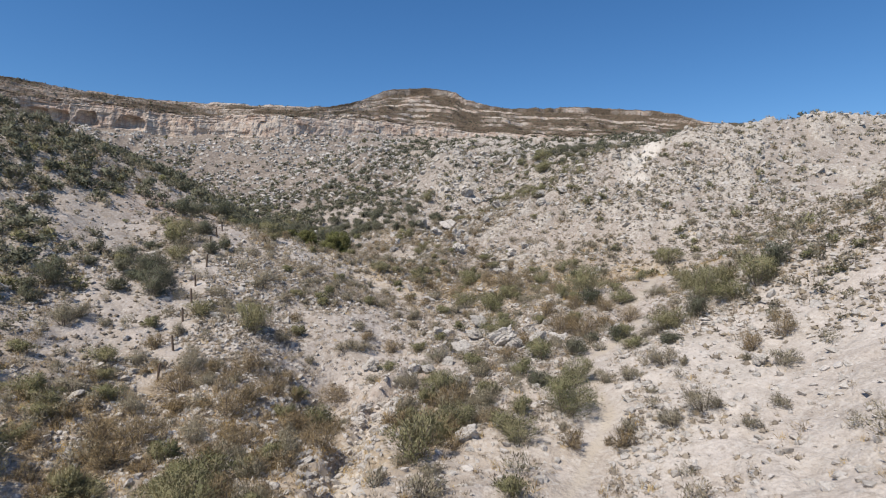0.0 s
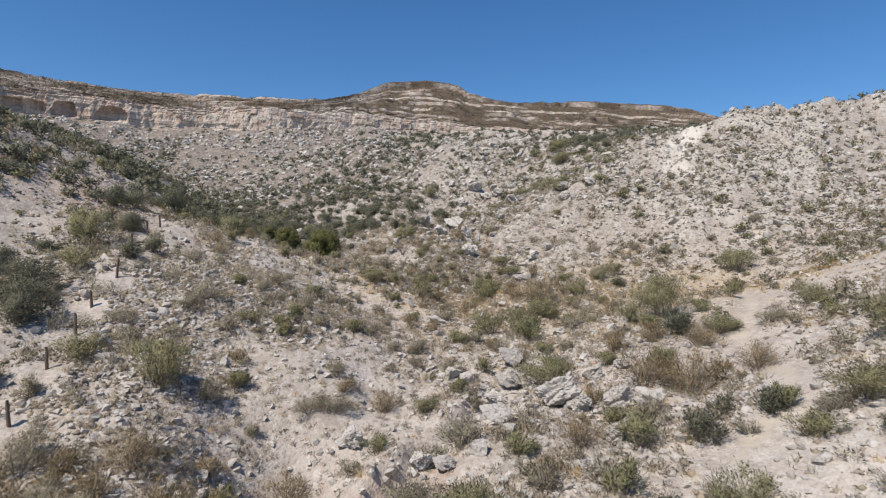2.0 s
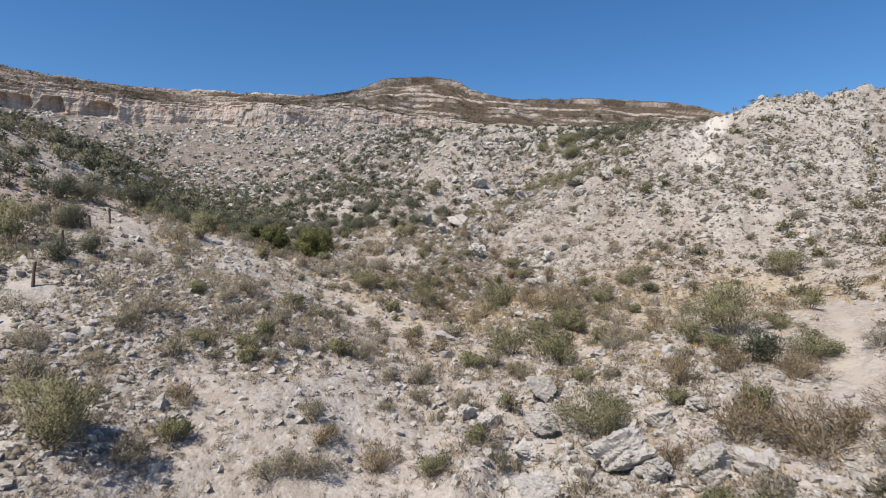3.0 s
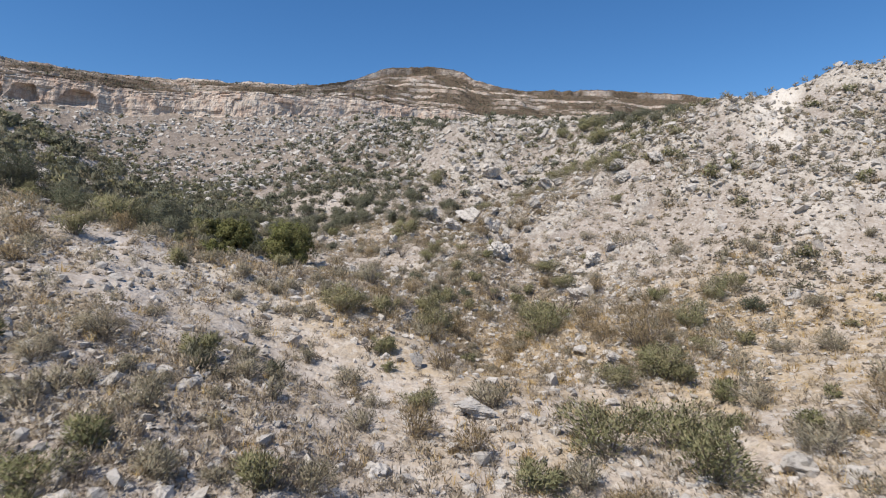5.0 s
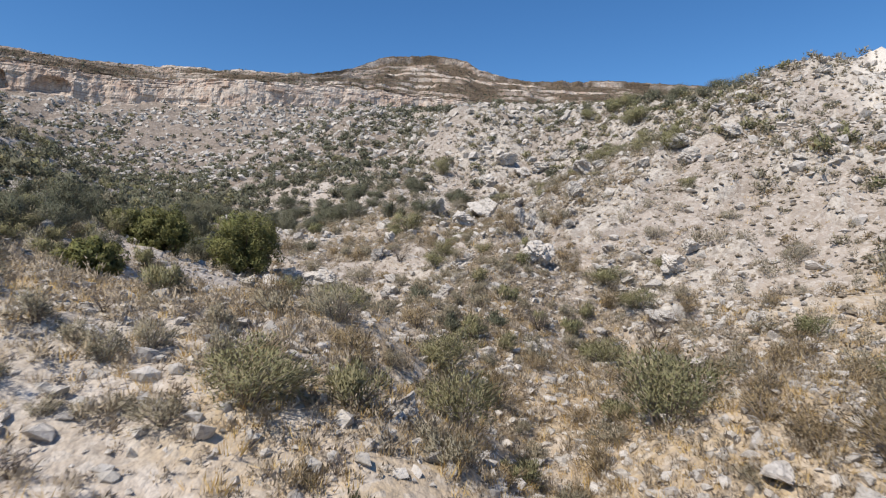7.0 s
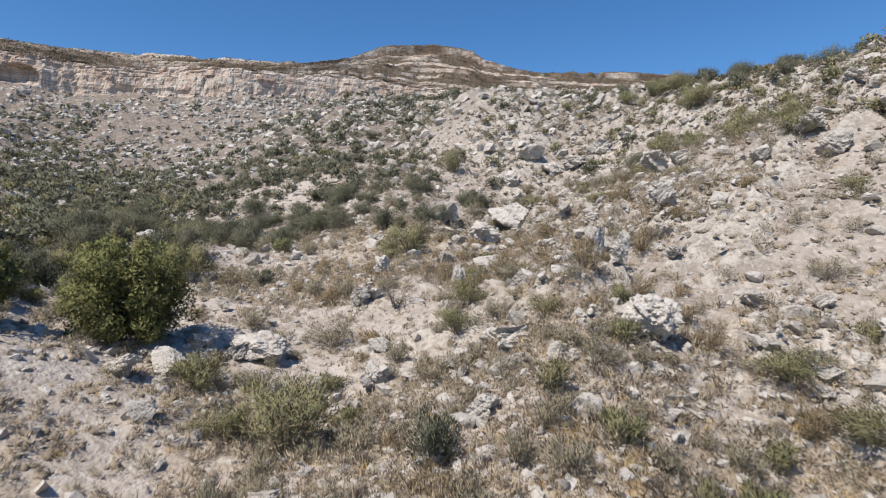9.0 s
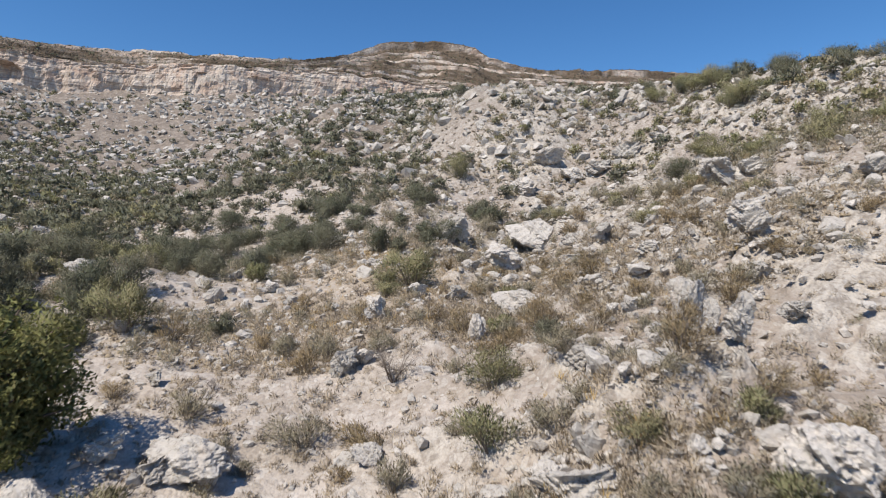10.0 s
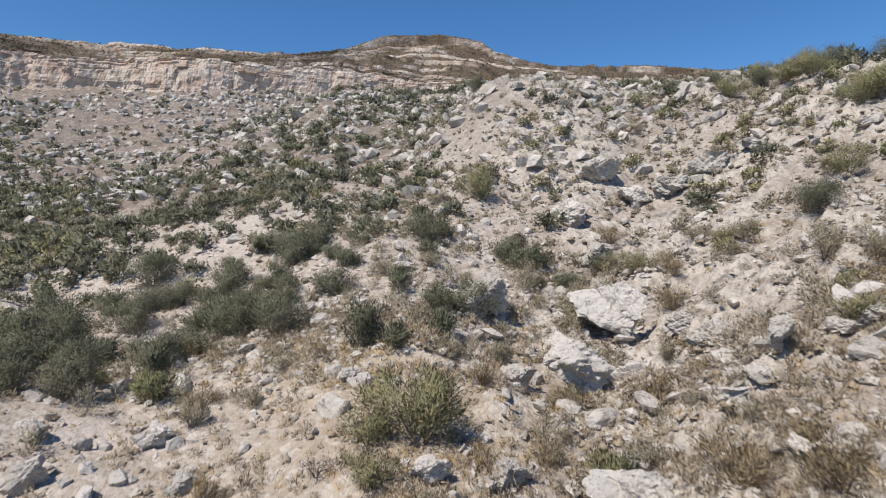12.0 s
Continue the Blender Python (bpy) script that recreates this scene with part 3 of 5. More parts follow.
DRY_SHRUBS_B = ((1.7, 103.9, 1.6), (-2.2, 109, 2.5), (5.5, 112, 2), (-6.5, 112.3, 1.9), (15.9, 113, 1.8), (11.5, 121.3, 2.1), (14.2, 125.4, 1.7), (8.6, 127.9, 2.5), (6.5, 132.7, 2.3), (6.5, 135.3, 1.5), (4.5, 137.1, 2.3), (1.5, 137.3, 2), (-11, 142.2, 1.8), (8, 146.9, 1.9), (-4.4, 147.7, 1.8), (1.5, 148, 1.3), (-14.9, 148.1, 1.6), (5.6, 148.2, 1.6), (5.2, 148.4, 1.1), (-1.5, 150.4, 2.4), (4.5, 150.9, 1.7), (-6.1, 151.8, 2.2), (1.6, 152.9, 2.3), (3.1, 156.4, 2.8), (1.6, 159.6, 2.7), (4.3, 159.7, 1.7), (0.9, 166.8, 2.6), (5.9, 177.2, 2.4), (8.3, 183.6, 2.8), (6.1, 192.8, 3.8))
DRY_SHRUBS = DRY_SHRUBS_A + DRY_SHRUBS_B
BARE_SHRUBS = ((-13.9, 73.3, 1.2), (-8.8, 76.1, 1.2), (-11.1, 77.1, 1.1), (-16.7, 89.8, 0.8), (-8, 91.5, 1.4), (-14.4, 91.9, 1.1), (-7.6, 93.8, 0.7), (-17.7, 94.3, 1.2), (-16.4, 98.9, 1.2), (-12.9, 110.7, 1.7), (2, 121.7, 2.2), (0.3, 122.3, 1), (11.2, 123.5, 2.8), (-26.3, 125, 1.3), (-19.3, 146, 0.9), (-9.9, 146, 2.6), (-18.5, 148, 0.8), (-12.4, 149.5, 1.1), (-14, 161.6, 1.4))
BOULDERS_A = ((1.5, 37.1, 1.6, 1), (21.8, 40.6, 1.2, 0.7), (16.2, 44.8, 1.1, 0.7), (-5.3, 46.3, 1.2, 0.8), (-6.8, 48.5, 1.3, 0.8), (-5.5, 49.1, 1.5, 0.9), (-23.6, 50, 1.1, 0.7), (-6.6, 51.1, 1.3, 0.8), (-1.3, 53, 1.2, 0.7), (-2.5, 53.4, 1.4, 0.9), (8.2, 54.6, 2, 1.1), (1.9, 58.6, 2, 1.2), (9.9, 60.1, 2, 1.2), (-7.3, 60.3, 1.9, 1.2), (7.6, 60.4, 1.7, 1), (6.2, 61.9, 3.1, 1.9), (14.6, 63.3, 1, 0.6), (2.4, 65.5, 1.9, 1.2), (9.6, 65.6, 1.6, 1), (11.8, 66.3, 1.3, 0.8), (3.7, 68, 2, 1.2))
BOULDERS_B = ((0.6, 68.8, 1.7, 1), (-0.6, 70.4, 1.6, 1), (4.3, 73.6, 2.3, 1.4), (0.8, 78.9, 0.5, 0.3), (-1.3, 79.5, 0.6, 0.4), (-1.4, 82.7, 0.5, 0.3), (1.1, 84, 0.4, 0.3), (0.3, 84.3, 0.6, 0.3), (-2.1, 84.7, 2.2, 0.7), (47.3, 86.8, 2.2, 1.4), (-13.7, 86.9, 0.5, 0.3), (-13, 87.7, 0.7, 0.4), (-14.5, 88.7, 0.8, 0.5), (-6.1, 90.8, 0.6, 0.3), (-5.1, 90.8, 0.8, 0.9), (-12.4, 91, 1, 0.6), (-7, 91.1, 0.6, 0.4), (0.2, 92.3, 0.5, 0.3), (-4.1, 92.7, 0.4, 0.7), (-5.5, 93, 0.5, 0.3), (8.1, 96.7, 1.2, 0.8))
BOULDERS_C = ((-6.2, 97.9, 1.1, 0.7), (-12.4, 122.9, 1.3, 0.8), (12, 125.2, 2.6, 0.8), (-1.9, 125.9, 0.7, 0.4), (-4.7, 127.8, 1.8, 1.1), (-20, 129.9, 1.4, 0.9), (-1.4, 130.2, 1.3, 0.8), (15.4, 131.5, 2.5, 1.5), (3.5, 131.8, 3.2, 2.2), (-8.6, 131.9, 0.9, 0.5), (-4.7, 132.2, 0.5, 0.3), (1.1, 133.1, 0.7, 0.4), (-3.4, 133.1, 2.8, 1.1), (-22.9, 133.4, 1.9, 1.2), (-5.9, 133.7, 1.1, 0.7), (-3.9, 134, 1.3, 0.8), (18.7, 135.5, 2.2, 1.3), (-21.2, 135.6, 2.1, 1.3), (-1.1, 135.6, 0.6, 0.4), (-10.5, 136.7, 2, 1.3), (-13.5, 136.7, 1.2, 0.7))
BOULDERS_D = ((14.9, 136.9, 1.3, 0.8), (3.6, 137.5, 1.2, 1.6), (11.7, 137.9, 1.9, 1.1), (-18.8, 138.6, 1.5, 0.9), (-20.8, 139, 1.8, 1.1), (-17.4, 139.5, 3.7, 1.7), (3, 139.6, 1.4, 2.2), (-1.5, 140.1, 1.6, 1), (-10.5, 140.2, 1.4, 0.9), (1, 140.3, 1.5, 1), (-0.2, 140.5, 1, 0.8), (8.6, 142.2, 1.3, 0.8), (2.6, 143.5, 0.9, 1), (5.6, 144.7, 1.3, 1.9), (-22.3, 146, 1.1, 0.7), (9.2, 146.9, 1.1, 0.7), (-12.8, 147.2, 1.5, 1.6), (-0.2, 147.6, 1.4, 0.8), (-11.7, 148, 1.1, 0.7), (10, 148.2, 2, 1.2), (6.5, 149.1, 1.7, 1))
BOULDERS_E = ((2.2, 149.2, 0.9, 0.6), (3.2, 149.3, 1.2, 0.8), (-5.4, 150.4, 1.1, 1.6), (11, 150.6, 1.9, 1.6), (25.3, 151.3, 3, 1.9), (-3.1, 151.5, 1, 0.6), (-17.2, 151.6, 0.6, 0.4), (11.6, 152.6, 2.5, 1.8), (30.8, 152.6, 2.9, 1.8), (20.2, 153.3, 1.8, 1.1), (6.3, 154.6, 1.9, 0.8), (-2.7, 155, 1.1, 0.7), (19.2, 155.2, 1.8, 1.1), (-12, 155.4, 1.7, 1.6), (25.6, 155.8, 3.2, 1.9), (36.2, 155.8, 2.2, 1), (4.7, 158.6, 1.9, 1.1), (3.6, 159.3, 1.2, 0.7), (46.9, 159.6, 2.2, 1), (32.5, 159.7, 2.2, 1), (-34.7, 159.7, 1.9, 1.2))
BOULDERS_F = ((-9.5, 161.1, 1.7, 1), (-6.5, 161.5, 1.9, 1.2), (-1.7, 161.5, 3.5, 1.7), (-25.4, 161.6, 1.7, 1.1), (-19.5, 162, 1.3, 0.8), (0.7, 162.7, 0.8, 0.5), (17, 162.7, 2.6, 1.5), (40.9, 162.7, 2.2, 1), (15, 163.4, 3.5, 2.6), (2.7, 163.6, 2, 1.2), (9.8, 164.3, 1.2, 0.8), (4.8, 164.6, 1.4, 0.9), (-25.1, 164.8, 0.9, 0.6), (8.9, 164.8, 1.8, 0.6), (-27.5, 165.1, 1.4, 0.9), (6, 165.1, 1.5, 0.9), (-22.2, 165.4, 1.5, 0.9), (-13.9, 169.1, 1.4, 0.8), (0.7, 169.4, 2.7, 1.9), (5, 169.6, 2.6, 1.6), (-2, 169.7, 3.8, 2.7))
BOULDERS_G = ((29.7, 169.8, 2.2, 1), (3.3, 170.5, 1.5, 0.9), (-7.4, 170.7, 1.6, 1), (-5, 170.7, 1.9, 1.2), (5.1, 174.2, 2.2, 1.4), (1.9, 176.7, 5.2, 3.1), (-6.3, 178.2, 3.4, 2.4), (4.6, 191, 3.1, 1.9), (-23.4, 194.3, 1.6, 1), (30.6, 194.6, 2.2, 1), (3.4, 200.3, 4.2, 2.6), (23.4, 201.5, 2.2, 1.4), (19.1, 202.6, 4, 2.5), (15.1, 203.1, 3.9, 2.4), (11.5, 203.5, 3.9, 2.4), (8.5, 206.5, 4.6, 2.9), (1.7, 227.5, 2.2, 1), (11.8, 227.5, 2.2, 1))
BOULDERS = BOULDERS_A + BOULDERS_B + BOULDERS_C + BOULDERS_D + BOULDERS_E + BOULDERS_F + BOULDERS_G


# ---- building helpers ----
def mesh_of(name, verts, faces, material, smooth_faces=False, values=None, normals=None):
    """A mesh from arrays of corners and of equal-sided faces; values: numbers kept at each corner; normals: the way each corner faces."""
    verts, faces = np.asarray(verts, np.float32), np.asarray(faces, np.int32)
    mesh = bpy.data.meshes.new(name)
    count, sides = faces.shape
    mesh.vertices.add(len(verts))
    mesh.vertices.foreach_set("co", verts.ravel())
    mesh.loops.add(count * sides)
    mesh.loops.foreach_set("vertex_index", faces.ravel())
    mesh.polygons.add(count)
    mesh.polygons.foreach_set("loop_start", np.arange(0, count * sides, sides, dtype=np.int32))
    mesh.polygons.foreach_set("use_smooth", np.full(count, smooth_faces))
    mesh.update(calc_edges=True)
    mesh.materials.append(material)
    if normals is not None:
        mesh.polygons.foreach_set("use_smooth", np.full(count, True))
        mesh.normals_split_custom_set_from_vertices(np.asarray(normals, np.float32))
    for key, numbers in (values or {}).items():
        layer = mesh.attributes.new(key, "FLOAT", "POINT")
        layer.data.foreach_set("value", np.asarray(numbers, np.float32).ravel())
    return mesh


def part(name, mesh, parent, label=""):
    ob = new(name, mesh)
    ob.parent = parent
    return tagged(ob, label)


def sheet(xs, ys, zs):
    """Corners and four-sided faces of a grid."""
    rows, cols = xs.shape
    k = np.arange(rows * cols).reshape(rows, cols)
    faces = np.stack((k[:-1, :-1], k[:-1, 1:], k[1:, 1:], k[1:, :-1]), -1).reshape(-1, 4)
    return np.stack((xs, ys, zs), -1).reshape(-1, 3), faces


def merged(pieces):
    """One set of corners and faces (and of facings, where the pieces have them) out of many."""
    columns, faces, start = [], [], 0
    for v, f, *more in pieces:
        columns.append((v, *more))
        faces.append(np.asarray(f) + start)
        start += len(v)
    verts, *more = (np.concatenate(c) for c in zip(*columns))
    return (verts, np.concatenate(faces), *more)


def strewn(shapes, spots, rng, flat=1.0, lean=0.0):
    """Copies of the shapes in one set of arrays; spots: x, y, z, size."""
    spots = np.asarray(spots, float).reshape(-1, 4)
    pick = rng.integers(0, len(shapes), len(spots))
    pieces = []
    for k, (v, f, *facing) in enumerate(shapes):
        here = spots[pick == k]
        if not len(here):
            continue
        n = len(here)
        a = rng.uniform(0, 2 * np.pi, n)
        sx, sy, sz = (here[:, 3] * rng.uniform(0.8, 1.2, n) for _ in range(3))
        x, y, z = (v[None, :, i] * s[:, None] for i, s in ((0, sx), (1, sy), (2, sz * flat)))
        c, s = np.cos(a)[:, None], np.sin(a)[:, None]
        tx, ty = (rng.normal(0, 1, n)[:, None] * lean for _ in range(2))
        px, py, pz = x * c - y * s, x * s + y * c, z + (x * tx + y * ty)
        q = np.stack((px + here[:, 0:1], py + here[:, 1:2], pz + here[:, 2:3]), -1).reshape(-1, 3)
        faces = (f[None] + (np.arange(n) * len(v))[:, None, None]).reshape(-1, f.shape[1])
        if facing:
            w = facing[0][None]
            w = np.stack((w[..., 0] * c - w[..., 1] * s, w[..., 0] * s + w[..., 1] * c, w[..., 2] + 0 * c), -1).reshape(-1, 3)
            pieces.append((q, faces, w))
        else:
            pieces.append((q, faces))
    return merged(pieces)


def tube(points, radii, sides=3):
    """A tapered, closed twig or limb along the points."""
    points, verts, faces = np.asarray(points, float), [], []
    for k, p in enumerate(points):
        d = points[min(k + 1, len(points) - 1)] - points[max(k - 1, 0)]
        d = d / (np.linalg.norm(d) + 1e-9)
        side = np.cross(d, (0.31, 0.95, 0.05))
        side /= np.linalg.norm(side) + 1e-9
        other = np.cross(d, side)
        for s in range(sides):
            a = 2 * np.pi * s / sides
            verts.append(p + radii[k] * (side * np.cos(a) + other * np.sin(a)))
    for k in range(len(points) - 1):
        for s in range(sides):
            a, b = k * sides + s, k * sides + (s + 1) % sides
            faces += [(a, b, b + sides), (a, b + sides, a + sides)]
    return np.array(verts), np.array(faces)


def turned_out(verts, faces, facing):
    """The faces wound so that each lies on the side that its corners face."""
    a, b, c = (verts[faces[:, i]] for i in range(3))
    wrong = (np.cross(b - a, c - a) * facing[faces[:, 0]]).sum(1) < 0
    faces = faces.copy()
    faces[wrong] = faces[wrong][:, ::-1]
    return verts, faces, facing


def leaves_at(rng, centres, length, breadth, along=None, stray=1.0, out=None):
    """A pointed spray at each centre, along a direction as far as it does not stray; out: the way that the foliage faces there."""
    n = len(centres)
    d = rng.normal(size=(n, 3)) * stray + (np.array((0, 0, 0.8)) if along is None else along)
    d /= np.linalg.norm(d, axis=1)[:, None] + 1e-9
    w = np.cross(d, rng.normal(size=(n, 3)))
    w /= np.linalg.norm(w, axis=1)[:, None] + 1e-9
    ln, br = length * rng.uniform(0.6, 1.4, (n, 1)), breadth * rng.uniform(0.6, 1.4, (n, 1))
    verts = np.stack((centres - d * ln / 2 - w * br / 2, centres - d * ln / 4 + w * br / 2, centres + d * ln / 2), 1).reshape(-1, 3)
    faces = np.arange(3 * n).reshape(-1, 3)
    if out is None:
        out = centres - centres.mean(0)
    out = out / (np.linalg.norm(out, axis=1)[:, None] + 1e-9) + rng.normal(0, 0.22, (n, 3))
    facing = np.repeat(out / np.linalg.norm(out, axis=1)[:, None], 3, axis=0)
    return turned_out(verts, faces, facing)


def plumes(rng, stems, leaves, length, breadth, height, bare, width=0.13, twigs=0, radius=1.0):
    """A bush with a radius of about 1: stems fan out from one root, and each carries a soft plume of foliage."""
    woods, spots, ways, outs = [], [], [], []
    lean = rng.normal(0, 0.12, 2)
    for k in range(stems):
        a, r = 2.4 * k + rng.uniform(-0.9, 0.9), 0.86 * math.sqrt((k + 0.6) / stems) * rng.uniform(0.55, 1.12)
        h = height * rng.uniform(0.45, 1.12) * (1.05 - 0.5 * r * r)
        end = np.array((np.cos(a) * r + lean[0], np.sin(a) * r + lean[1], h))
        root = np.array((np.cos(a), np.sin(a), 0)) * rng.uniform(0.03, 0.16) - (0, 0, 0.08)
        mid = root * 0.5 + end * 0.5 + (0, 0, rng.uniform(0.0, 0.16)) + rng.normal(0, 0.05, 3)
        line = np.array([root, root * 0.75 + mid * 0.3, mid, end * 0.72 + mid * 0.28 + rng.normal(0, 0.03, 3), end])
        woods.append(tube(line, np.array((0.030, 0.024, 0.018, 0.011, 0.004)) / radius ** 0.6))
        n = max(2, int(leaves / stems * rng.uniform(0.6, 1.4)))
        t = bare + (1 - bare) * rng.uniform(0, 1, n) ** 0.75
        p = np.stack([np.interp(t * 4, range(5), line[:, i]) for i in range(3)], 1)
        off = rng.normal(0, width, (n, 3)) * (0.45 + 0.8 * np.sin(np.pi * np.clip(t, 0.2, 0.95)))[:, None]
        p = p + off
        axis = end - mid
        axis = axis / (np.linalg.norm(axis) + 1e-9)
        spots.append(p)
        ways.append(np.repeat(axis[None], n, 0) + 2.2 * off + (0, 0, 0.25))
        outs.append(3.0 * off + 0.55 * (p - (lean[0], lean[1], 0.25 * height)) + (0, 0, 0.12))
        for _ in range(twigs):
            s = rng.uniform(0.35, 0.95)
            b = np.array([np.interp(s * 4, range(5), line[:, i]) for i in range(3)])
            tip = b + rng.normal(0, 0.16, 3) + (0, 0, 0.12)
            woods.append(tube([b, (b + tip) / 2 + rng.normal(0, 0.02, 3), tip], [0.011, 0.007, 0.003]))
    spots = np.concatenate(spots)
    spots[:, 2] = np.maximum(spots[:, 2], 0.04)
    return merged(woods), leaves_at(rng, spots, length, breadth, np.concatenate(ways), 0.45, np.concatenate(outs))


def ball(fineness):
    bm = bmesh.new()
    bmesh.ops.create_icosphere(bm, subdivisions=fineness, radius=1)
    v = np.array([p.co[:] for p in bm.verts])
    f = np.array([[p.index for p in q.verts] for q in bm.faces])
    bm.free()
    return v, f


BALLS = {k: ball(k) for k in (1, 2, 3, 4, 5)}
BALLS[0] = (np.array(((1, 0, 0), (-1, 0, 0), (0, 1, 0), (0, -1, 0), (0, 0, 1), (0, 0, -1)), float),
        np.array(((0, 2, 4), (2, 1, 4), (1, 3, 4), (3, 0, 4), (2, 0, 5), (1, 2, 5), (3, 1, 5), (0, 3, 5))))


def tuft(rng, blades, length=1.0):
    """A soft clump of fine grass about 1 high."""
    a, r = rng.uniform(0, 2 * np.pi, blades), 0.42 * np.sqrt(rng.uniform(0, 1, blades))
    out = rng.normal(0, 0.28, blades) + 0.12
    h = length * rng.uniform(0.45, 1.0, blades) * (1.05 - 0.8 * r)
    root = np.stack((np.cos(a) * r, np.sin(a) * r, np.full(blades, -0.05)), 1)
    tip = np.stack((np.cos(a) * (r + out), np.sin(a) * (r + out), h), 1) + rng.normal(0, 0.10, (blades, 3)) * (1, 1, 0.4)
    turn = rng.uniform(0, np.pi, blades)
    w = np.stack((np.cos(turn), np.sin(turn), 0 * a), 1) * rng.uniform(0.5, 1.3, (blades, 1)) * 0.55 / blades
    verts = np.stack((root - w, root + w, tip), 1).reshape(-1, 3)
    facing = np.stack((np.cos(a) * (r + 0.1), np.sin(a) * (r + 0.1), 0 * a + 0.9), 1)
    facing = np.repeat(facing / np.linalg.norm(facing, axis=1)[:, None], 3, axis=0)
    return turned_out(verts, np.arange(3 * blades).reshape(-1, 3), facing)


def rock(rng, fineness, squat=0.7, cuts=9, rough=0.08):
    """A broken block of limestone, about 1 across: a lump with flat faces knocked off it."""
    v, f = BALLS[fineness]
    v = v * rng.uniform(0.75, 1.25, 3)
    if fineness > 1:
        u = v * 1.3 + rng.uniform(0, 50, 3)
        v = v * (1 + 0.28 * layers(u[:, 0] + u[:, 2] * 0.7, u[:, 1] - u[:, 2] * 0.6, 1.0, 4, 2)[:, None])
    for _ in range(cuts):
        d = rng.normal(size=3)
        d /= np.linalg.norm(d)
        far = v @ d
        keep = rng.uniform(0.40, 0.75)
        v = v - np.maximum(far - keep, 0)[:, None] * d * 0.94
    if fineness > 1:
        u = v * 5.0 + rng.uniform(0, 50, 3)
        bump = layers(u[:, 0] + u[:, 2] * 0.7, u[:, 1] - u[:, 2] * 0.6, 2.2, 5, 4, 0.6) - 0.8 * np.abs(layers(u[:, 0] - u[:, 2] * 0.4, u[:, 1] + u[:, 2] * 0.9, 1.6, 8, 3, 0.6))
        v = v * (1 + rough * bump[:, None])
    if fineness > 3:
        turn = np.arctan2(v[:, 1], v[:, 0]) + 0.35 * v[:, 0]
        beds = layers(turn * 1.1, v[:, 2] * 9 + v[:, 0] * 1.5, 1.0, int(rng.integers(20, 60)), 3, 0.65)
        holes = np.maximum(layers(u[:, 0] * 1.7 + u[:, 2], u[:, 1] * 1.7 - u[:, 2], 1.0, 31, 2) - 0.25, 0)
        v = v * (1 + 0.042 * beds - 0.08 * holes)[:, None]
    if fineness < 2:
        v = v * rng.uniform(0.7, 1.25, (len(v), 1)) + rng.normal(0, 0.10, v.shape)
    v = v * (0.78, 0.78, 0.78 * squat)
    return v, f


# ---- ground and cliff ----
DRAW = ((-31, 124), (-41, 135), (-52, 146), (-66, 162), (-86, 190), (-108, 218), (-150, 250))
GULLY = ((-46, 162), (-62, 192), (-86, 232), (-115, 275), (-150, 315))


def blot(x, y, cx, cy, rx, ry):
    return np.exp(-((x - cx) / rx) ** 2 - ((y - cy) / ry) ** 2)


def chalk_at(x, y):
    d, _ = along_line(((60, 166), (55, 159.5), (49.5, 152), (49, 144), (48.5, 136), (49, 124)), x, y)
    streak = (1 - smooth(1.0, 5.0, d + 2.2 * grain(x, y, 5, 101))) * (0.65 + 0.35 * smooth(140, 150, y))
    bank = np.exp(-((x - 19) / 13) ** 2 - ((y - 38) / 17) ** 2) * 0.4
    spur = 0.55 * np.exp(-((x + 17) / 6) ** 2 - ((y - 96) / 8) ** 2)
    shelf = 0.1 * np.exp(-((x + 12) / 8) ** 2 - ((y - 140) / 6) ** 2)
    crest = 0.3 * np.exp(-((x + 3) / 14) ** 2 - ((y - 226) / 14) ** 2)
    bed = 0.9 * (1 - smooth(0.7, 2.0, along_line(CREEK, x, y)[0])) * (1 - smooth(60, 68, y))
    return np.clip(np.maximum.reduce((streak, bank, spur, shelf, crest, bed)) * (0.8 + 0.5 * grain(x, y, 4, 102)), 0, 1)


def straw_at(x, y):
    meadow = 1.6 * np.exp(-((x - 12) / 25) ** 2 - ((y - 103) / 21) ** 2)
    creek = 1.3 * np.exp(-((x + 16) / 15) ** 2 - ((y - 39) / 11) ** 2)
    hollow = 0.9 * np.exp(-((x + 13) / 8) ** 2 - ((y - 166) / 9) ** 2)
    edge = 0.6 * np.exp(-((x - 34) / 10) ** 2 - ((y - 92) / 16) ** 2)
    slope = 0.6 * np.exp(-((x + 22) / 10) ** 2 - ((y - 113) / 10) ** 2)
    return np.clip((meadow + creek + hollow + edge + slope) * (0.9 + 0.6 * grain(x, y, 5, 103)), 0, 1)


def rust_at(x, y):
    return np.clip(0.8 * np.exp(-((x + 44) / 8) ** 2 - ((y - 96) / 8) ** 2) + 0.7 * np.exp(-((x + 4) / 3) ** 2 - ((y - 51) / 4) ** 2), 0, 1)


def bench_at(x, y):
    """The brown shelf behind the middle crest."""
    crest = np.interp(x, [-60, -20, -8, 25, 45, 60, 72, 130], [330, 270, 250, 262, 240, 205, 182, 176])
    return smooth(2, 12, y - crest + 4 * grain(x, y, 14, 105)) * smooth(-45, -12, x)


def trail_at(x, y):
    d, _ = along_line(TRAIL, x, y)
    return 1 - smooth(0.15, 0.6, d + 0.3 * grain(x, y, 1.2, 104))


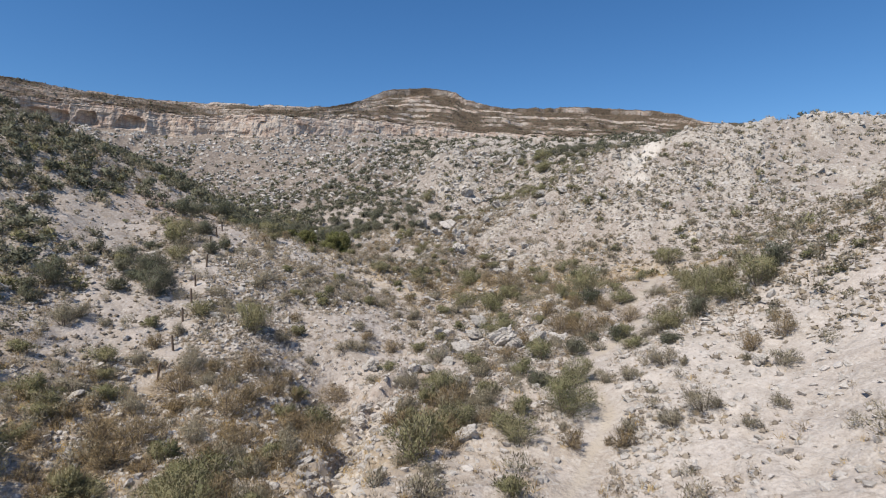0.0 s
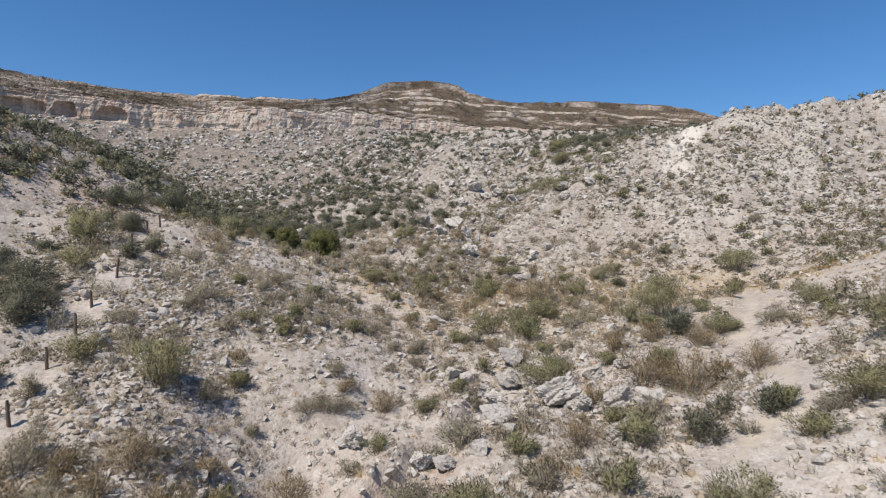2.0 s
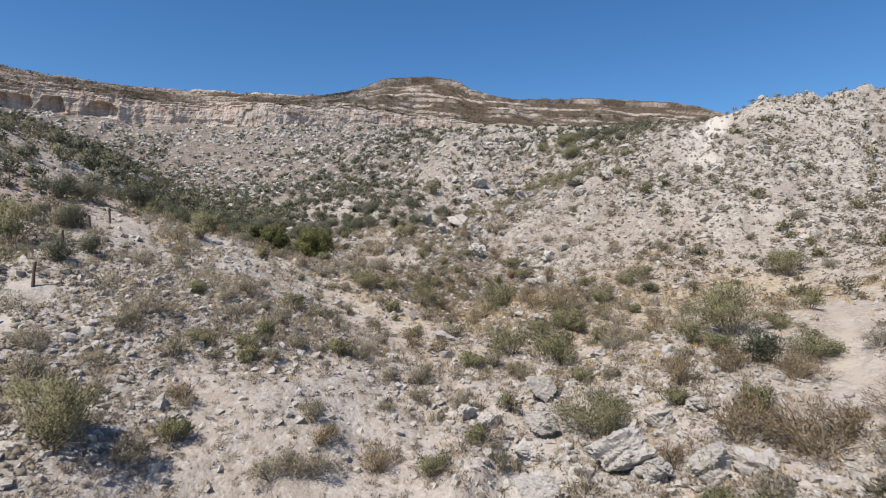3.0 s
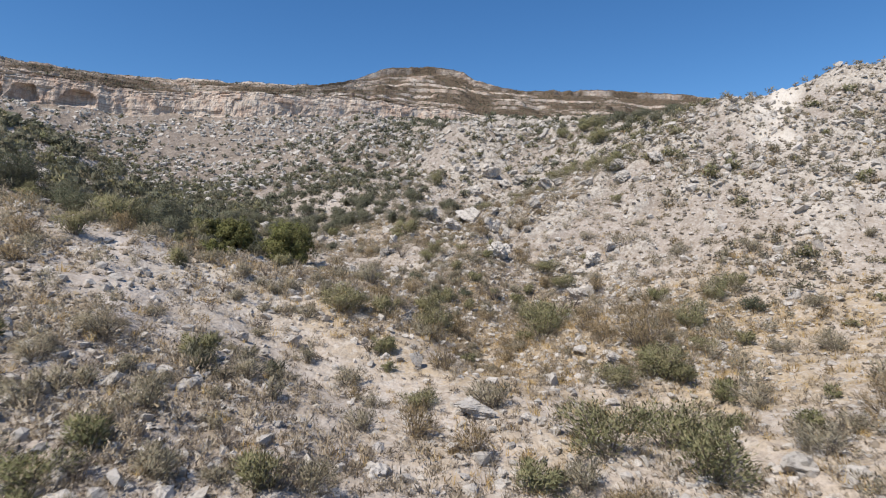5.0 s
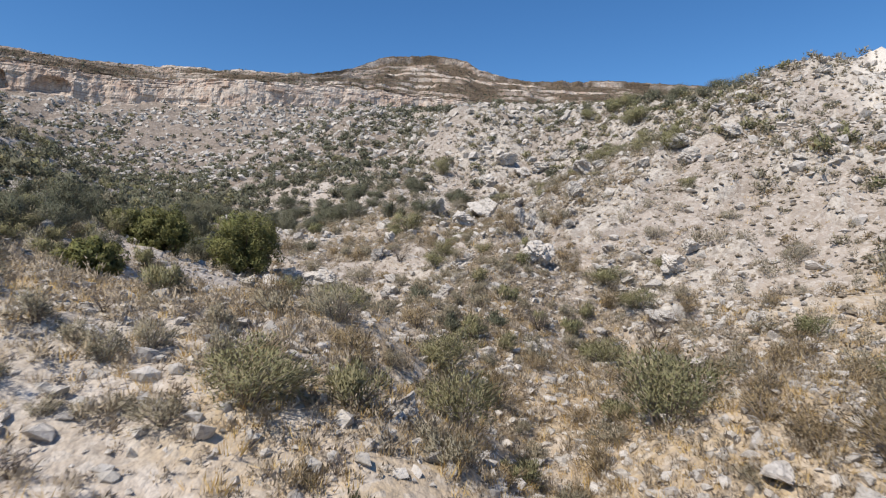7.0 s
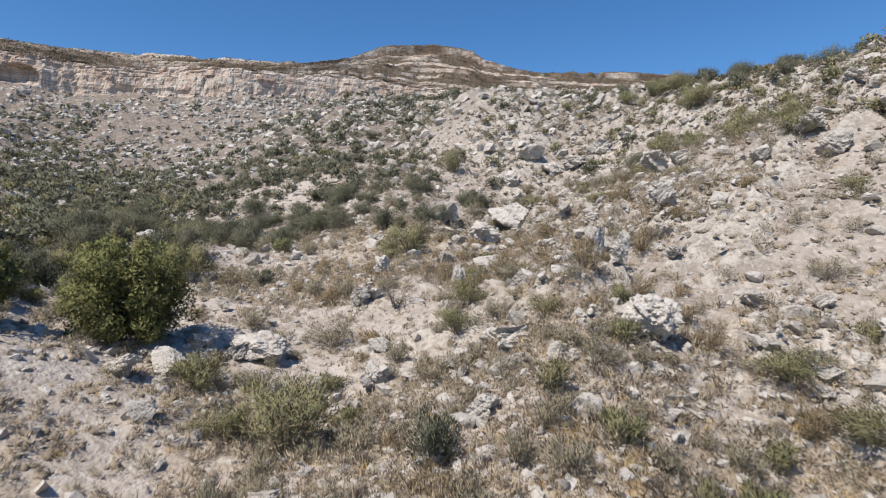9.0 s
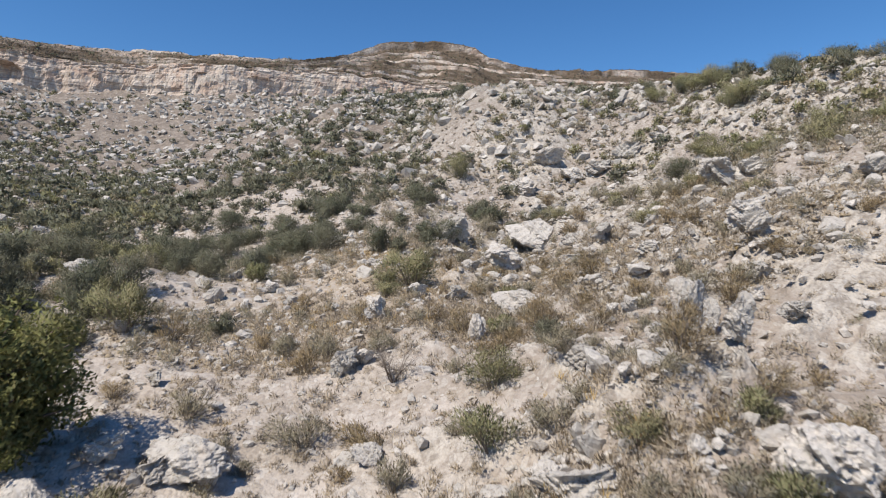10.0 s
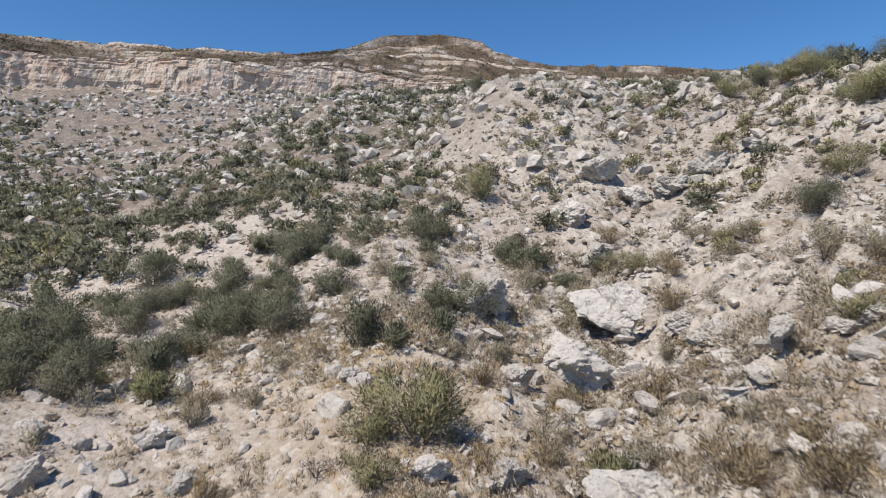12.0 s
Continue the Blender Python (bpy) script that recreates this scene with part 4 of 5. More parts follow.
def build_ground():
    u = np.concatenate(([-10, -5, -3, -2.1], np.linspace(-1.6, 1.6, 390), [2.1, 3, 5, 10]))
    y = np.concatenate(([-2500, -1000, -500], np.linspace(-260, -40, 16)[:-1], np.arange(-40, 18, 1.5), np.arange(18, 70, 0.36), np.arange(70, 150, 0.46), np.arange(150, 235, 0.66), np.arange(235, 345, 1.2), [345]))
    xs, ys = np.meshgrid(u, y)
    xs = xs * half_width(ys)
    ys = ys + smooth(230, 345, ys) * (cliff_foot(xs) + 1.0 - 345)
    zs = ground(xs, ys)
    over = ys > cliff_foot(xs)
    zs = np.where(over, np.interp(xs, CLIFF[:, 0], CLIFF[:, 2]) - 0.5, zs)
    v, f = sheet(xs, ys, zs)
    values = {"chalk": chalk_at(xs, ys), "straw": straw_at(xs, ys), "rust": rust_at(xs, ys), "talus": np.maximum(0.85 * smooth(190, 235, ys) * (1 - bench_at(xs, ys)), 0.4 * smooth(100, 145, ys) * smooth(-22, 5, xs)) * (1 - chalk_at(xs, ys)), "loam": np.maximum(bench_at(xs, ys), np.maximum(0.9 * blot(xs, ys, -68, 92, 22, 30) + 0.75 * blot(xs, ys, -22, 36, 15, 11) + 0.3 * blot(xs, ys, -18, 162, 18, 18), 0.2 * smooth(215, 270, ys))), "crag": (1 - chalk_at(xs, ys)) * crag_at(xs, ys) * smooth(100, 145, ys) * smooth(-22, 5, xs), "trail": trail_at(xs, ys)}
    tagged(new("ground", mesh_of("ground", v, f, SOIL, True, values)), "pale stony desert soil of a dry valley", "ground", kind="structure")


# hollows under the cliff's upper beds: x, half the width, depth
ALCOVES = ((-262, 9, 5), (-250, 7, 6), (-226, 8, 5), (-217, 5, 4), (-206, 6, 5.5), (-186, 9, 5), (-150, 5, 2))


def build_cliff():
    x = np.concatenate(([-2600, -1500, -900, -600], np.linspace(-430, -280, 60)[:-1], np.linspace(-280, 120, 660)[:-1], np.linspace(120, 430, 200), [600, 900, 1500, 2600]))
    back = np.concatenate((np.linspace(-0.4, 3.9, 36), np.linspace(4.2, 72, 170), [85, 110, 160, 260, 500, 1000, 2200]))
    xs, bs = np.meshgrid(x, back)
    ys = cliff_line(xs) + buttress(xs) * (1 - 0.85 * smooth(4, 16, bs)) + bs
    heights, bare = upland(xs, np.maximum(bs, 0))
    zs = np.where(bs < 0, np.interp(xs, CLIFF[:, 0], CLIFF[:, 2]) - 1.5, heights + 0.3 * layers(xs, ys, 3, 80, 3) * smooth(3, 9, bs) + 0.5 * bare * smooth(6, 9, bs) * (lattice(np.floor(xs / 2.7), np.floor(bs / 3.0), 7) - 0.4))
    def blocks(w, h, n):
        row = np.floor(zs / h + 0.3 * grain(xs, zs, 9, n))
        return lattice(np.floor(xs / w + 0.37 * row + 0.5 * grain(xs, zs, w * 1.7, n + 1)), row, n) - 0.5

    high = smooth(0.5, 0.8, np.clip(bs / 3.6, 0, 1))
    cracks = smooth(0.45, 0.75, np.abs(grain(xs, zs * 0.12, 4.5, 92))) + 0.6 * smooth(0.5, 0.8, np.abs(grain(xs, zs * 0.2, 1.8, 94)))
    arch = sum(np.clip(1 - ((xs - c + 1.5 * grain(xs, zs, 5, 96)) / w) ** 2, 0, 1) * d for c, w, d in ALCOVES)
    hollows = np.minimum(arch, 6) * (1 - smooth(0.0, 0.05, bs / 3.6 - 0.10 - 0.045 * np.minimum(arch, 5) - 0.02 * grain(xs, 0 * xs, 3, 97))) * smooth(-0.2, 0.0, bs)
    shear = hollows + 0.7 * grain(xs, zs * 0.6, 9, 91) + 0.35 * cracks * (1 - high) + 1.3 * blocks(7, 5.5, 201) + 0.8 * blocks(2.6, 2.0, 203) + 1.2 * high * blocks(6, 0.8, 205)
    ys = ys + shear * smooth(0.05, 0.5, bs) * (1 - smooth(8, 14, bs))
    scree = 1 - bare
    v, f = sheet(xs, ys, zs)
    # the painted shade sets in towards the left end, broken by noise
    tagged(new("cliff", mesh_of("cliff", v, f, LIMESTONE, False, {"scree": scree, "left_shade": np.clip(smooth(-135, -185, xs) * (0.75 + 0.5 * grain(xs, zs, 14, 98)), 0, 1)})), "layered beige limestone cliff under a flat-topped mesa", "cliff", kind="structure")


build_ground()
build_cliff()

# old fence: x, y, height of each post
POSTS = ((-24.1, 49.7, 1.5), (-25, 54.5, 1.45), (-26.4, 59.6, 1.4), (-27.5, 64.3, 1.55), (-28.7, 68.2, 1.3), (-29.2, 72.6, 1.6), (-31, 78.4, 1.4), (-32.4, 84.2, 1.5), (-33.4, 89, 1.4))

# ---- plants: which kind grows where ----
rng = np.random.default_rng(7)


def candidates(x0, x1, y0, y1, step):
    gx, gy = np.meshgrid(np.arange(x0, x1, step), np.arange(y0, y1, step))
    x = gx.ravel() + rng.uniform(-0.5, 0.5, gx.size) * step
    y = gy.ravel() + rng.uniform(-0.5, 0.5, gx.size) * step
    seen = np.abs(x) < 26 + 0.86 * y
    return x[seen], y[seen]


def grow(x0, x1, y0, y1, step, density, low, high):
    """Places and sizes, thinned to a density per square metre that varies with the place."""
    x, y = candidates(x0, x1, y0, y1, step)
    clump = 0.3 + 1.4 * smooth(-0.45, 0.6, grain(x, y, 11, 201) + 0.6 * grain(x, y, 4.5, 202))
    keep = rng.uniform(0, 1, len(x)) < density(x, y) * clump * step * step
    x, y = x[keep], y[keep]
    posts = np.array(POSTS)
    off = (along_line(TRAIL, x, y)[0] > 1.3) & ((low < 0.7) | (y > 64) | (along_line(CREEK, x, y)[0] > 2.2)) & (np.hypot(x[:, None] - posts[None, :, 0], y[:, None] + 0.6 - posts[None, :, 1]).min(1) > 1.5) & (y < cliff_foot(x) - 1)
    x, y = x[off], y[off]
    size = low + (high - low) * rng.uniform(0, 1, len(x)) ** 1.5
    return np.stack((x, y, size), 1)


def draw_at(x, y):
    return np.maximum((1 - smooth(13, 27, along_line(DRAW, x, y)[0])) * smooth(-27, -38, x), 0.7 - 0.7 * smooth(8, 26, along_line(GULLY, x, y)[0]))


def shelf_at(x, y):
    """The open grassy shelf below the rocks."""
    return np.maximum(blot(x, y, -11, 154, 13, 15), 0.6 * blot(x, y, -17, 94, 8, 9))


def dark_density(x, y):
    d = 0.17 * draw_at(x, y) + 0.6 * blot(x, y, -52, 199, 28, 24) + 0.05 * blot(x, y, -27, 184, 14, 10) + 0.15 * blot(x, y, -70, 92, 20, 26) + 0.10 * blot(x, y, -52, 68, 14, 20) + 0.10 * blot(x, y, 52, 204, 16, 14) 
    d = d * (1 - shelf_at(x, y)) * (1 - 0.9 * smooth(-14, -6, x) * smooth(192, 182, y))
    return d + 0.075 * smooth(205, 255, y) * smooth(0, -25, x) * smooth(350, 290, y) + 0.012 * smooth(205, 235, y) + 0.08 * bench_at(x, y) + 0.012 * smooth(-38, -50, x) * (y < 110)


def green_density(x, y):
    d = 0.012 + 0.11 * draw_at(x, y) + 0.02 * blot(x, y, 24, 66, 12, 14) + 0.015 * blot(x, y, 6, 136, 26, 20) + 0.15 * blot(x, y, 36, 188, 15, 24) + 0.05 * blot(x, y, 60, 212, 12, 10) + 0.04 * blot(x, y, 28, 185, 14, 20) + 0.02 * blot(x, y, -58, 82, 16, 20) + 0.13 * blot(x, y, -22, 37, 15, 10) + 0.03 * blot(x, y, 8, 60, 10, 18)
    return d * (1 - shelf_at(x, y)) * (1 - 0.75 * chalk_at(x, y)) * (1 - 0.5 * smooth(240, 280, y)) * (1 - blot(x, y, 47, 165, 7, 7))


def grey_density(x, y):
    d = 0.13 + 0.07 * blot(x, y, 6, 138, 30, 22) + 0.03 * smooth(95, 115, y) + 0.16 * smooth(16, 32, x) * smooth(104, 122, y) + 0.10 * blot(x, y, -18, 80, 14, 12) + 0.08 * blot(x, y, -20, 114, 10, 10) + 0.06 * smooth(-12, 12, x) * smooth(110, 130, y) + 0.04 * smooth(15, 45, x) * smooth(105, 130, y) + 0.03 * blot(x, y, 5, 190, 40, 40) + 0.10 * blot(x, y, 36, 172, 18, 22) + 0.15 * blot(x, y, -28, 182, 15, 10) + 0.02 * blot(x, y, -30, 62, 20, 24)
    return d * (1 - 0.7 * chalk_at(x, y)) * (1 - 0.6 * smooth(240, 280, y)) * (1 - 0.6 * straw_at(x, y)) * (1 - 0.6 * blot(x, y, 14, 104, 10, 9))


def dry_density(x, y):
    return (0.022 + 0.02 * straw_at(x, y) + 0.36 * blot(x, y, -21, 38, 16, 11) + 0.012 * smooth(120, 150, y) + 0.02 * blot(x, y, 25, 125, 30, 35)) * (1 - 0.8 * chalk_at(x, y))


def straw_density(x, y):
    return 0.1 + 1.6 * straw_at(x, y)


def hay_density(x, y):
    return (0.75 + 0.4 * blot(x, y, 0, 170, 30, 40) + 0.2 * blot(x, y, -20, 80, 20, 25)) * (1 - 0.75 * chalk_at(x, y))


def nearness(x, y):
    """About how far off a place lies when it is passed: the valley's middle line ends at 140 m."""
    side = np.abs(x + 5)
    return np.hypot(side, np.maximum(y - 139, 1.33 * side))


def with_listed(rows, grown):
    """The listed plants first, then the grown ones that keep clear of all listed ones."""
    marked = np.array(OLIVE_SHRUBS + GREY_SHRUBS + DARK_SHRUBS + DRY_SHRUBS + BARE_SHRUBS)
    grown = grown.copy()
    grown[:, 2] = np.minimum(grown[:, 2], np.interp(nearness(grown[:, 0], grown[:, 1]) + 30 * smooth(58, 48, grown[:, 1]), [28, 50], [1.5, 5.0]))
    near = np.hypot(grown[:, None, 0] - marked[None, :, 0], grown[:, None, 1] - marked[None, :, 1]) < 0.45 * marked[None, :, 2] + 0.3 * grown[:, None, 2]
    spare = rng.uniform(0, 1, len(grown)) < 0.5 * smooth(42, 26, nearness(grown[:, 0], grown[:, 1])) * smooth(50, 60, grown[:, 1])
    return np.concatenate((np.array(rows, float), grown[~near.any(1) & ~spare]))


# tall shrubs along the crest of the rocky slope
CREST_SHRUBS = ((40, 222, 5.2), (46, 222, 4.6), (53, 221, 6.4), (49, 212, 6.0), (36, 224, 3.6), (58, 214, 6.4), (62, 205, 5.8), (55, 203, 5.4), (44, 206, 4.6), (66, 212, 5.6), (31, 227, 3.4), (72, 206, 5.0), (26, 231, 3.0), (52, 193, 5.0), (57, 191, 4.2), (47, 196, 3.6), (60, 197, 4.8))
AREA = (-250, 250, 22, 420)
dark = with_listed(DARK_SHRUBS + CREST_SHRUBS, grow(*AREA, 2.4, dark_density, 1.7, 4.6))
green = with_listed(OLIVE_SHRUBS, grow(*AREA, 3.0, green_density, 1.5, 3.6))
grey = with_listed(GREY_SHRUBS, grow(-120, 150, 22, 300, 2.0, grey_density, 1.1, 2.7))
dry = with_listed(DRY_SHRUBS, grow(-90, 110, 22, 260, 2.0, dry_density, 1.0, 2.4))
straw = grow(-60, 70, 24, 190, 0.56, straw_density, 0.4, 1.0)
hay = np.concatenate((grow(-27, 25, 26, 190, 0.7, lambda x, y: 0.9 * hay_density(x, y) * (1 + 0.6 * shelf_at(x, y)), 0.25, 0.7), grow(-60, 70, 24, 210, 1.0, lambda x, y: 0.5 * hay_density(x, y), 0.3, 0.85)))


def nearest(rows, count):
    """Splits rows in two: those of the strip that the valley's middle line runs through, and the rest."""
    order = np.argsort(nearness(rows[:, 0], rows[:, 1]) + 0.06 * np.abs(rows[:, 1] - 100))
    return rows[order[:count]], rows[order[count:]]


SIZES = (0.5, 0.8, 1.2, 1.8, 2.6)


def plant(name, rows, marked, build, leaf, wood, label, category, group, rest_label, build_close, build_near, build_far, count=285):
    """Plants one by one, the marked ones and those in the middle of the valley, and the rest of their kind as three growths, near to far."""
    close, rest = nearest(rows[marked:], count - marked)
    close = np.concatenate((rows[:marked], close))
    models = {}
    for k, radius in enumerate(SIZES):
        for n in range(3):
            root = tagged(new(name), label, category, group)
            stems, leaves = build(seed(10 * k + n + len(name) * 100), radius)
            part("branchwork", mesh_of("branchwork", stems[0] * radius, stems[1], wood), root)
            part("foliage", mesh_of("foliage", leaves[0] * radius, leaves[1], leaf, normals=leaves[2]), root)
            models[k, n] = root
    used = set()
    for x, y, size in close:
        k = int(np.argmin([abs(math.log(size / 2 / r)) for r in SIZES]))
        which = (k, int(rng.integers(0, 3)))
        s = size / 2 / SIZES[k]
        m = pose(x, y, float(ground(x, y)) - 0.05, 0, 0, rng.uniform(0, 360)) @ Matrix.Diagonal((s * rng.uniform(1.0, 1.25), s * rng.uniform(1.0, 1.25), s * rng.uniform(0.85, 1.2), 1))
        if which in used:
            copy_thing(models[which], m)
        else:
            models[which].matrix_basis = m
            used.add(which)
    for which, root in models.items():
        if which not in used:
            for ob in (*root.children, root):
                bpy.data.objects.remove(ob)
    off = nearness(rest[:, 0], rest[:, 1])
    by_path, by_us = off < 52, (off >= 52) & (off < 120)
    for what, some, shapes in ((name + "_thicket", rest[by_path], build_close), (name + "_growth", rest[by_us], build_near), ("distant_" + name + "_growth", rest[~(by_us | by_path)], build_far)):
        if len(some):
            spots = np.stack((some[:, 0], some[:, 1], ground(some[:, 0], some[:, 1]) - 0.05, some[:, 2] / 2), 1)
            v, f, facing = strewn(shapes, spots, rng)
            tagged(new(what, mesh_of(what, v, f, leaf, normals=facing)), rest_label, "shrubs", kind="stuff")


def bushes(leaves, length, breadth, height, bare, twigs, stems=14, width=0.13):
    return lambda r, radius: plumes(r, int(stems * radius ** 0.3), int(leaves * radius ** 1.4), length / radius ** 0.8, breadth / radius ** 0.8, height, bare, width, twigs, radius)


def clumps(first, count, stems, leaves, length, breadth, height, bare=0.25, width=0.17):
    return [plumes(seed(first + k), stems + k % 3, leaves, length, breadth, height, bare, width)[1] for k in range(count)]


def lobed(rng, lobes, leaves, length, breadth, height):
    """A far shrub with a radius of about 1: several ragged lobes of foliage."""
    spots, ways = [], []
    for k in range(lobes):
        a, r = 2.4 * k + rng.uniform(-0.6, 0.6), 0.55 * math.sqrt((k + 0.3) / lobes)
        centre = np.array((math.cos(a) * r, math.sin(a) * r, height * rng.uniform(0.25, 0.6)))
        d = rng.normal(size=(max(3, leaves // lobes), 3))
        d /= np.linalg.norm(d, axis=1)[:, None]
        spots.append(centre + d * rng.uniform(0.25, 0.5) * rng.uniform(0.5, 1.1, (len(d), 1)))
        ways.append(d)
    spots, ways = np.concatenate(spots), np.concatenate(ways)
    spots[:, 2] = np.maximum(spots[:, 2], 0.03)
    return leaves_at(rng, spots, length, breadth, ways + (0, 0, 0.3), 0.6, ways + 0.5 * spots)


def far_shrubs(first, count, lobes, leaves, length, breadth, height):
    return [lobed(seed(first + k), lobes + k % 3, leaves, length, breadth, height) for k in range(count)]


seed = np.random.default_rng
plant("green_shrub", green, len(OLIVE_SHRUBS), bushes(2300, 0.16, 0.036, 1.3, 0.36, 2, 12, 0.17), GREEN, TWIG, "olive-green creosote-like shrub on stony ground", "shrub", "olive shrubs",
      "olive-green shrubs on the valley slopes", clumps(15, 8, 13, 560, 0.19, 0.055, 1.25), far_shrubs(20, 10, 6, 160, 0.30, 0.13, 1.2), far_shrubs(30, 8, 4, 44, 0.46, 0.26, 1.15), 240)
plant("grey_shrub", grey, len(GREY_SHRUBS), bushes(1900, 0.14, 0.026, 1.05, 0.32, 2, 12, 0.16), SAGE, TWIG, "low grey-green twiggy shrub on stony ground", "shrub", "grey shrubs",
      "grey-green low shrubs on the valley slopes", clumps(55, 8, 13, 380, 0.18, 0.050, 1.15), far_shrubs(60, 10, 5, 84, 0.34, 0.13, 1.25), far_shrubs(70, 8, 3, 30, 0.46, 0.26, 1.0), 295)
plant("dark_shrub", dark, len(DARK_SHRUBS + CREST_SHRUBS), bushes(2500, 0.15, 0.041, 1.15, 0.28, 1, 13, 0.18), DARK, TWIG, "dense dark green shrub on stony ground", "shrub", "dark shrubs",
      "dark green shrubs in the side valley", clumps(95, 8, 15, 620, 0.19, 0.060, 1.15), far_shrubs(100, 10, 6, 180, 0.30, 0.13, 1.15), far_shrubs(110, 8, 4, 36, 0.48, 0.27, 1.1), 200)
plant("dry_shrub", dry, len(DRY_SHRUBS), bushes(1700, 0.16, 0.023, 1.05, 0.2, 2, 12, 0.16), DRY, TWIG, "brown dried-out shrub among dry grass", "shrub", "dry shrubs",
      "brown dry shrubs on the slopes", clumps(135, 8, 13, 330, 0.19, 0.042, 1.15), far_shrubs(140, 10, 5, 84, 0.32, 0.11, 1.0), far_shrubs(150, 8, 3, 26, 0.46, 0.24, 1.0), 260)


def grass(name, rows, material, label, blades=22):
    spots = np.stack((rows[:, 0], rows[:, 1], ground(rows[:, 0], rows[:, 1]), rows[:, 2]), 1)
    v, f, facing = strewn([tuft(seed(160 + k), blades, 0.7) for k in range(8)], spots, rng, 1.0, 0.1)
    tagged(new(name, mesh_of(name, v, f, material, normals=facing)), label, "grass", kind="stuff")


grass("dry_grass", straw, STRAW, "golden dry grass tufts of the valley floor", 24)
close_by = nearness(hay[:, 0], hay[:, 1]) < 32
grass("pale_grass", hay[close_by], HAY, "pale grey dry grass tufts between the stones")
grass("distant_pale_grass", hay[~close_by], HAY, "pale grey dry grass tufts on the slopes", 10)



def cushion(rng, leaves, heart):
    """A rounded cushion of dry grass with a radius of about 1, around a matted heart where it is only seen from afar."""
    d = rng.normal(size=(leaves, 3))
    d[:, 2] = np.abs(d[:, 2]) * 0.8
    d /= np.linalg.norm(d, axis=1)[:, None]
    spots = d * rng.uniform(0.3, 0.9, (leaves, 1)) * (1, 1, 0.85)
    blades = leaves_at(rng, spots * 1.15, 0.55, 0.2 * (24 / leaves) ** 0.5, d + (0, 0, 0.5), 0.6, d + (0, 0, 0.15))
    if not heart:
        return blades
    v, f = BALLS[0][0][:5], BALLS[0][1][:4]
    return merged(((v * rng.uniform(0.6, 0.9, (5, 1)) * (1, 1, 0.8), f, v + (0, 0, 0.15)), blades))


def cushion_density(x, y):
    d = 1.9 + 5.5 * blot(x, y, -20, 60, 26, 20) + 2.0 * blot(x, y, 18, 45, 14, 18) + 2.4 * smooth(84, 100, y) + 2.8 * shelf_at(x, y) + 1.5 * blot(x, y, -12, 140, 9, 8) + 5.0 * blot(x, y, -14, 80.5, 10, 6.5)
    return d * (1 - 0.5 * chalk_at(x, y) * (y < 80)) * (1 - 0.75 * blot(x, y, -18, 96, 8, 8)) * smooth(0.8, 2.0, along_line(CREEK, x, y)[0] + 5 * smooth(60, 90, y))


def sow(name, rows, material, label, leaves, heart=True):
    spots = np.stack((rows[:, 0], rows[:, 1], ground(rows[:, 0], rows[:, 1]) - 0.03, rows[:, 2] / 2), 1)
    v, f, facing = strewn([cushion(seed(260 + k), leaves, heart) for k in range(10)], spots, rng, 1.0, 0.1)
    tagged(new(name, mesh_of(name, v, f, material, normals=facing)), label, "grass", kind="stuff")


cushions = grow(-38, 30, 28, 200, 0.36, cushion_density, 0.26, 0.8)
off = nearness(cushions[:, 0], cushions[:, 1])
cushions, off = cushions[off < 40], off[off < 40]
tan = grain(cushions[:, 0], cushions[:, 1], 6, 301) + rng.normal(0, 0.6, len(cushions)) > 0.1 + 0.5 * blot(cushions[:, 0], cushions[:, 1], -20, 60, 24, 18) - 0.4 * smooth(95, 125, cushions[:, 1])
sow("grass_cushion", cushions[tan & (off < 24)], TAN, "tan rounded cushions of dry grass between stones", 42, False)
sow("brush_cushion", cushions[~tan & (off < 24)], UMBER, "grey-brown rounded cushions of dry brush between stones", 42, False)
sow("slope_grass_cushion", cushions[tan & (off >= 24)], TAN, "tan rounded cushions of dry grass on the slopes", 14)
sow("slope_brush_cushion", cushions[~tan & (off >= 24)], UMBER, "grey-brown rounded cushions of dry brush on the slopes", 14)
meadow = grow(-36, 24, 100, 178, 0.8, lambda x, y: 0.9 * smooth(112, 128, y) * smooth(-26, -22, x) + 5.0 * blot(x, y, -18, 112, 10, 11), 0.6, 1.25)
brown = rng.uniform(0, 1, len(meadow)) < 0.15 + 0.5 * blot(meadow[:, 0], meadow[:, 1], -18, 112, 11, 12)
sow("brush_clumps", meadow[brown], UMBER, "soft grey-brown clumps of dry brush among the rocks", 100, False)
sow("grass_clumps", meadow[~brown], TAN, "soft pale tan clumps of dry grass among the rocks", 100, False)
cushions = grow(-75, 80, 40, 225, 0.75, lambda x, y: 0.55 * cushion_density(x, y) + 1.5 * blot(x, y, 36, 138, 22, 34), 0.35, 1.0)
cushions = cushions[nearness(cushions[:, 0], cushions[:, 1]) >= 40]
sow("distant_cushion", cushions, UMBER, "grey-brown cushions of dry brush on far slopes", 5)

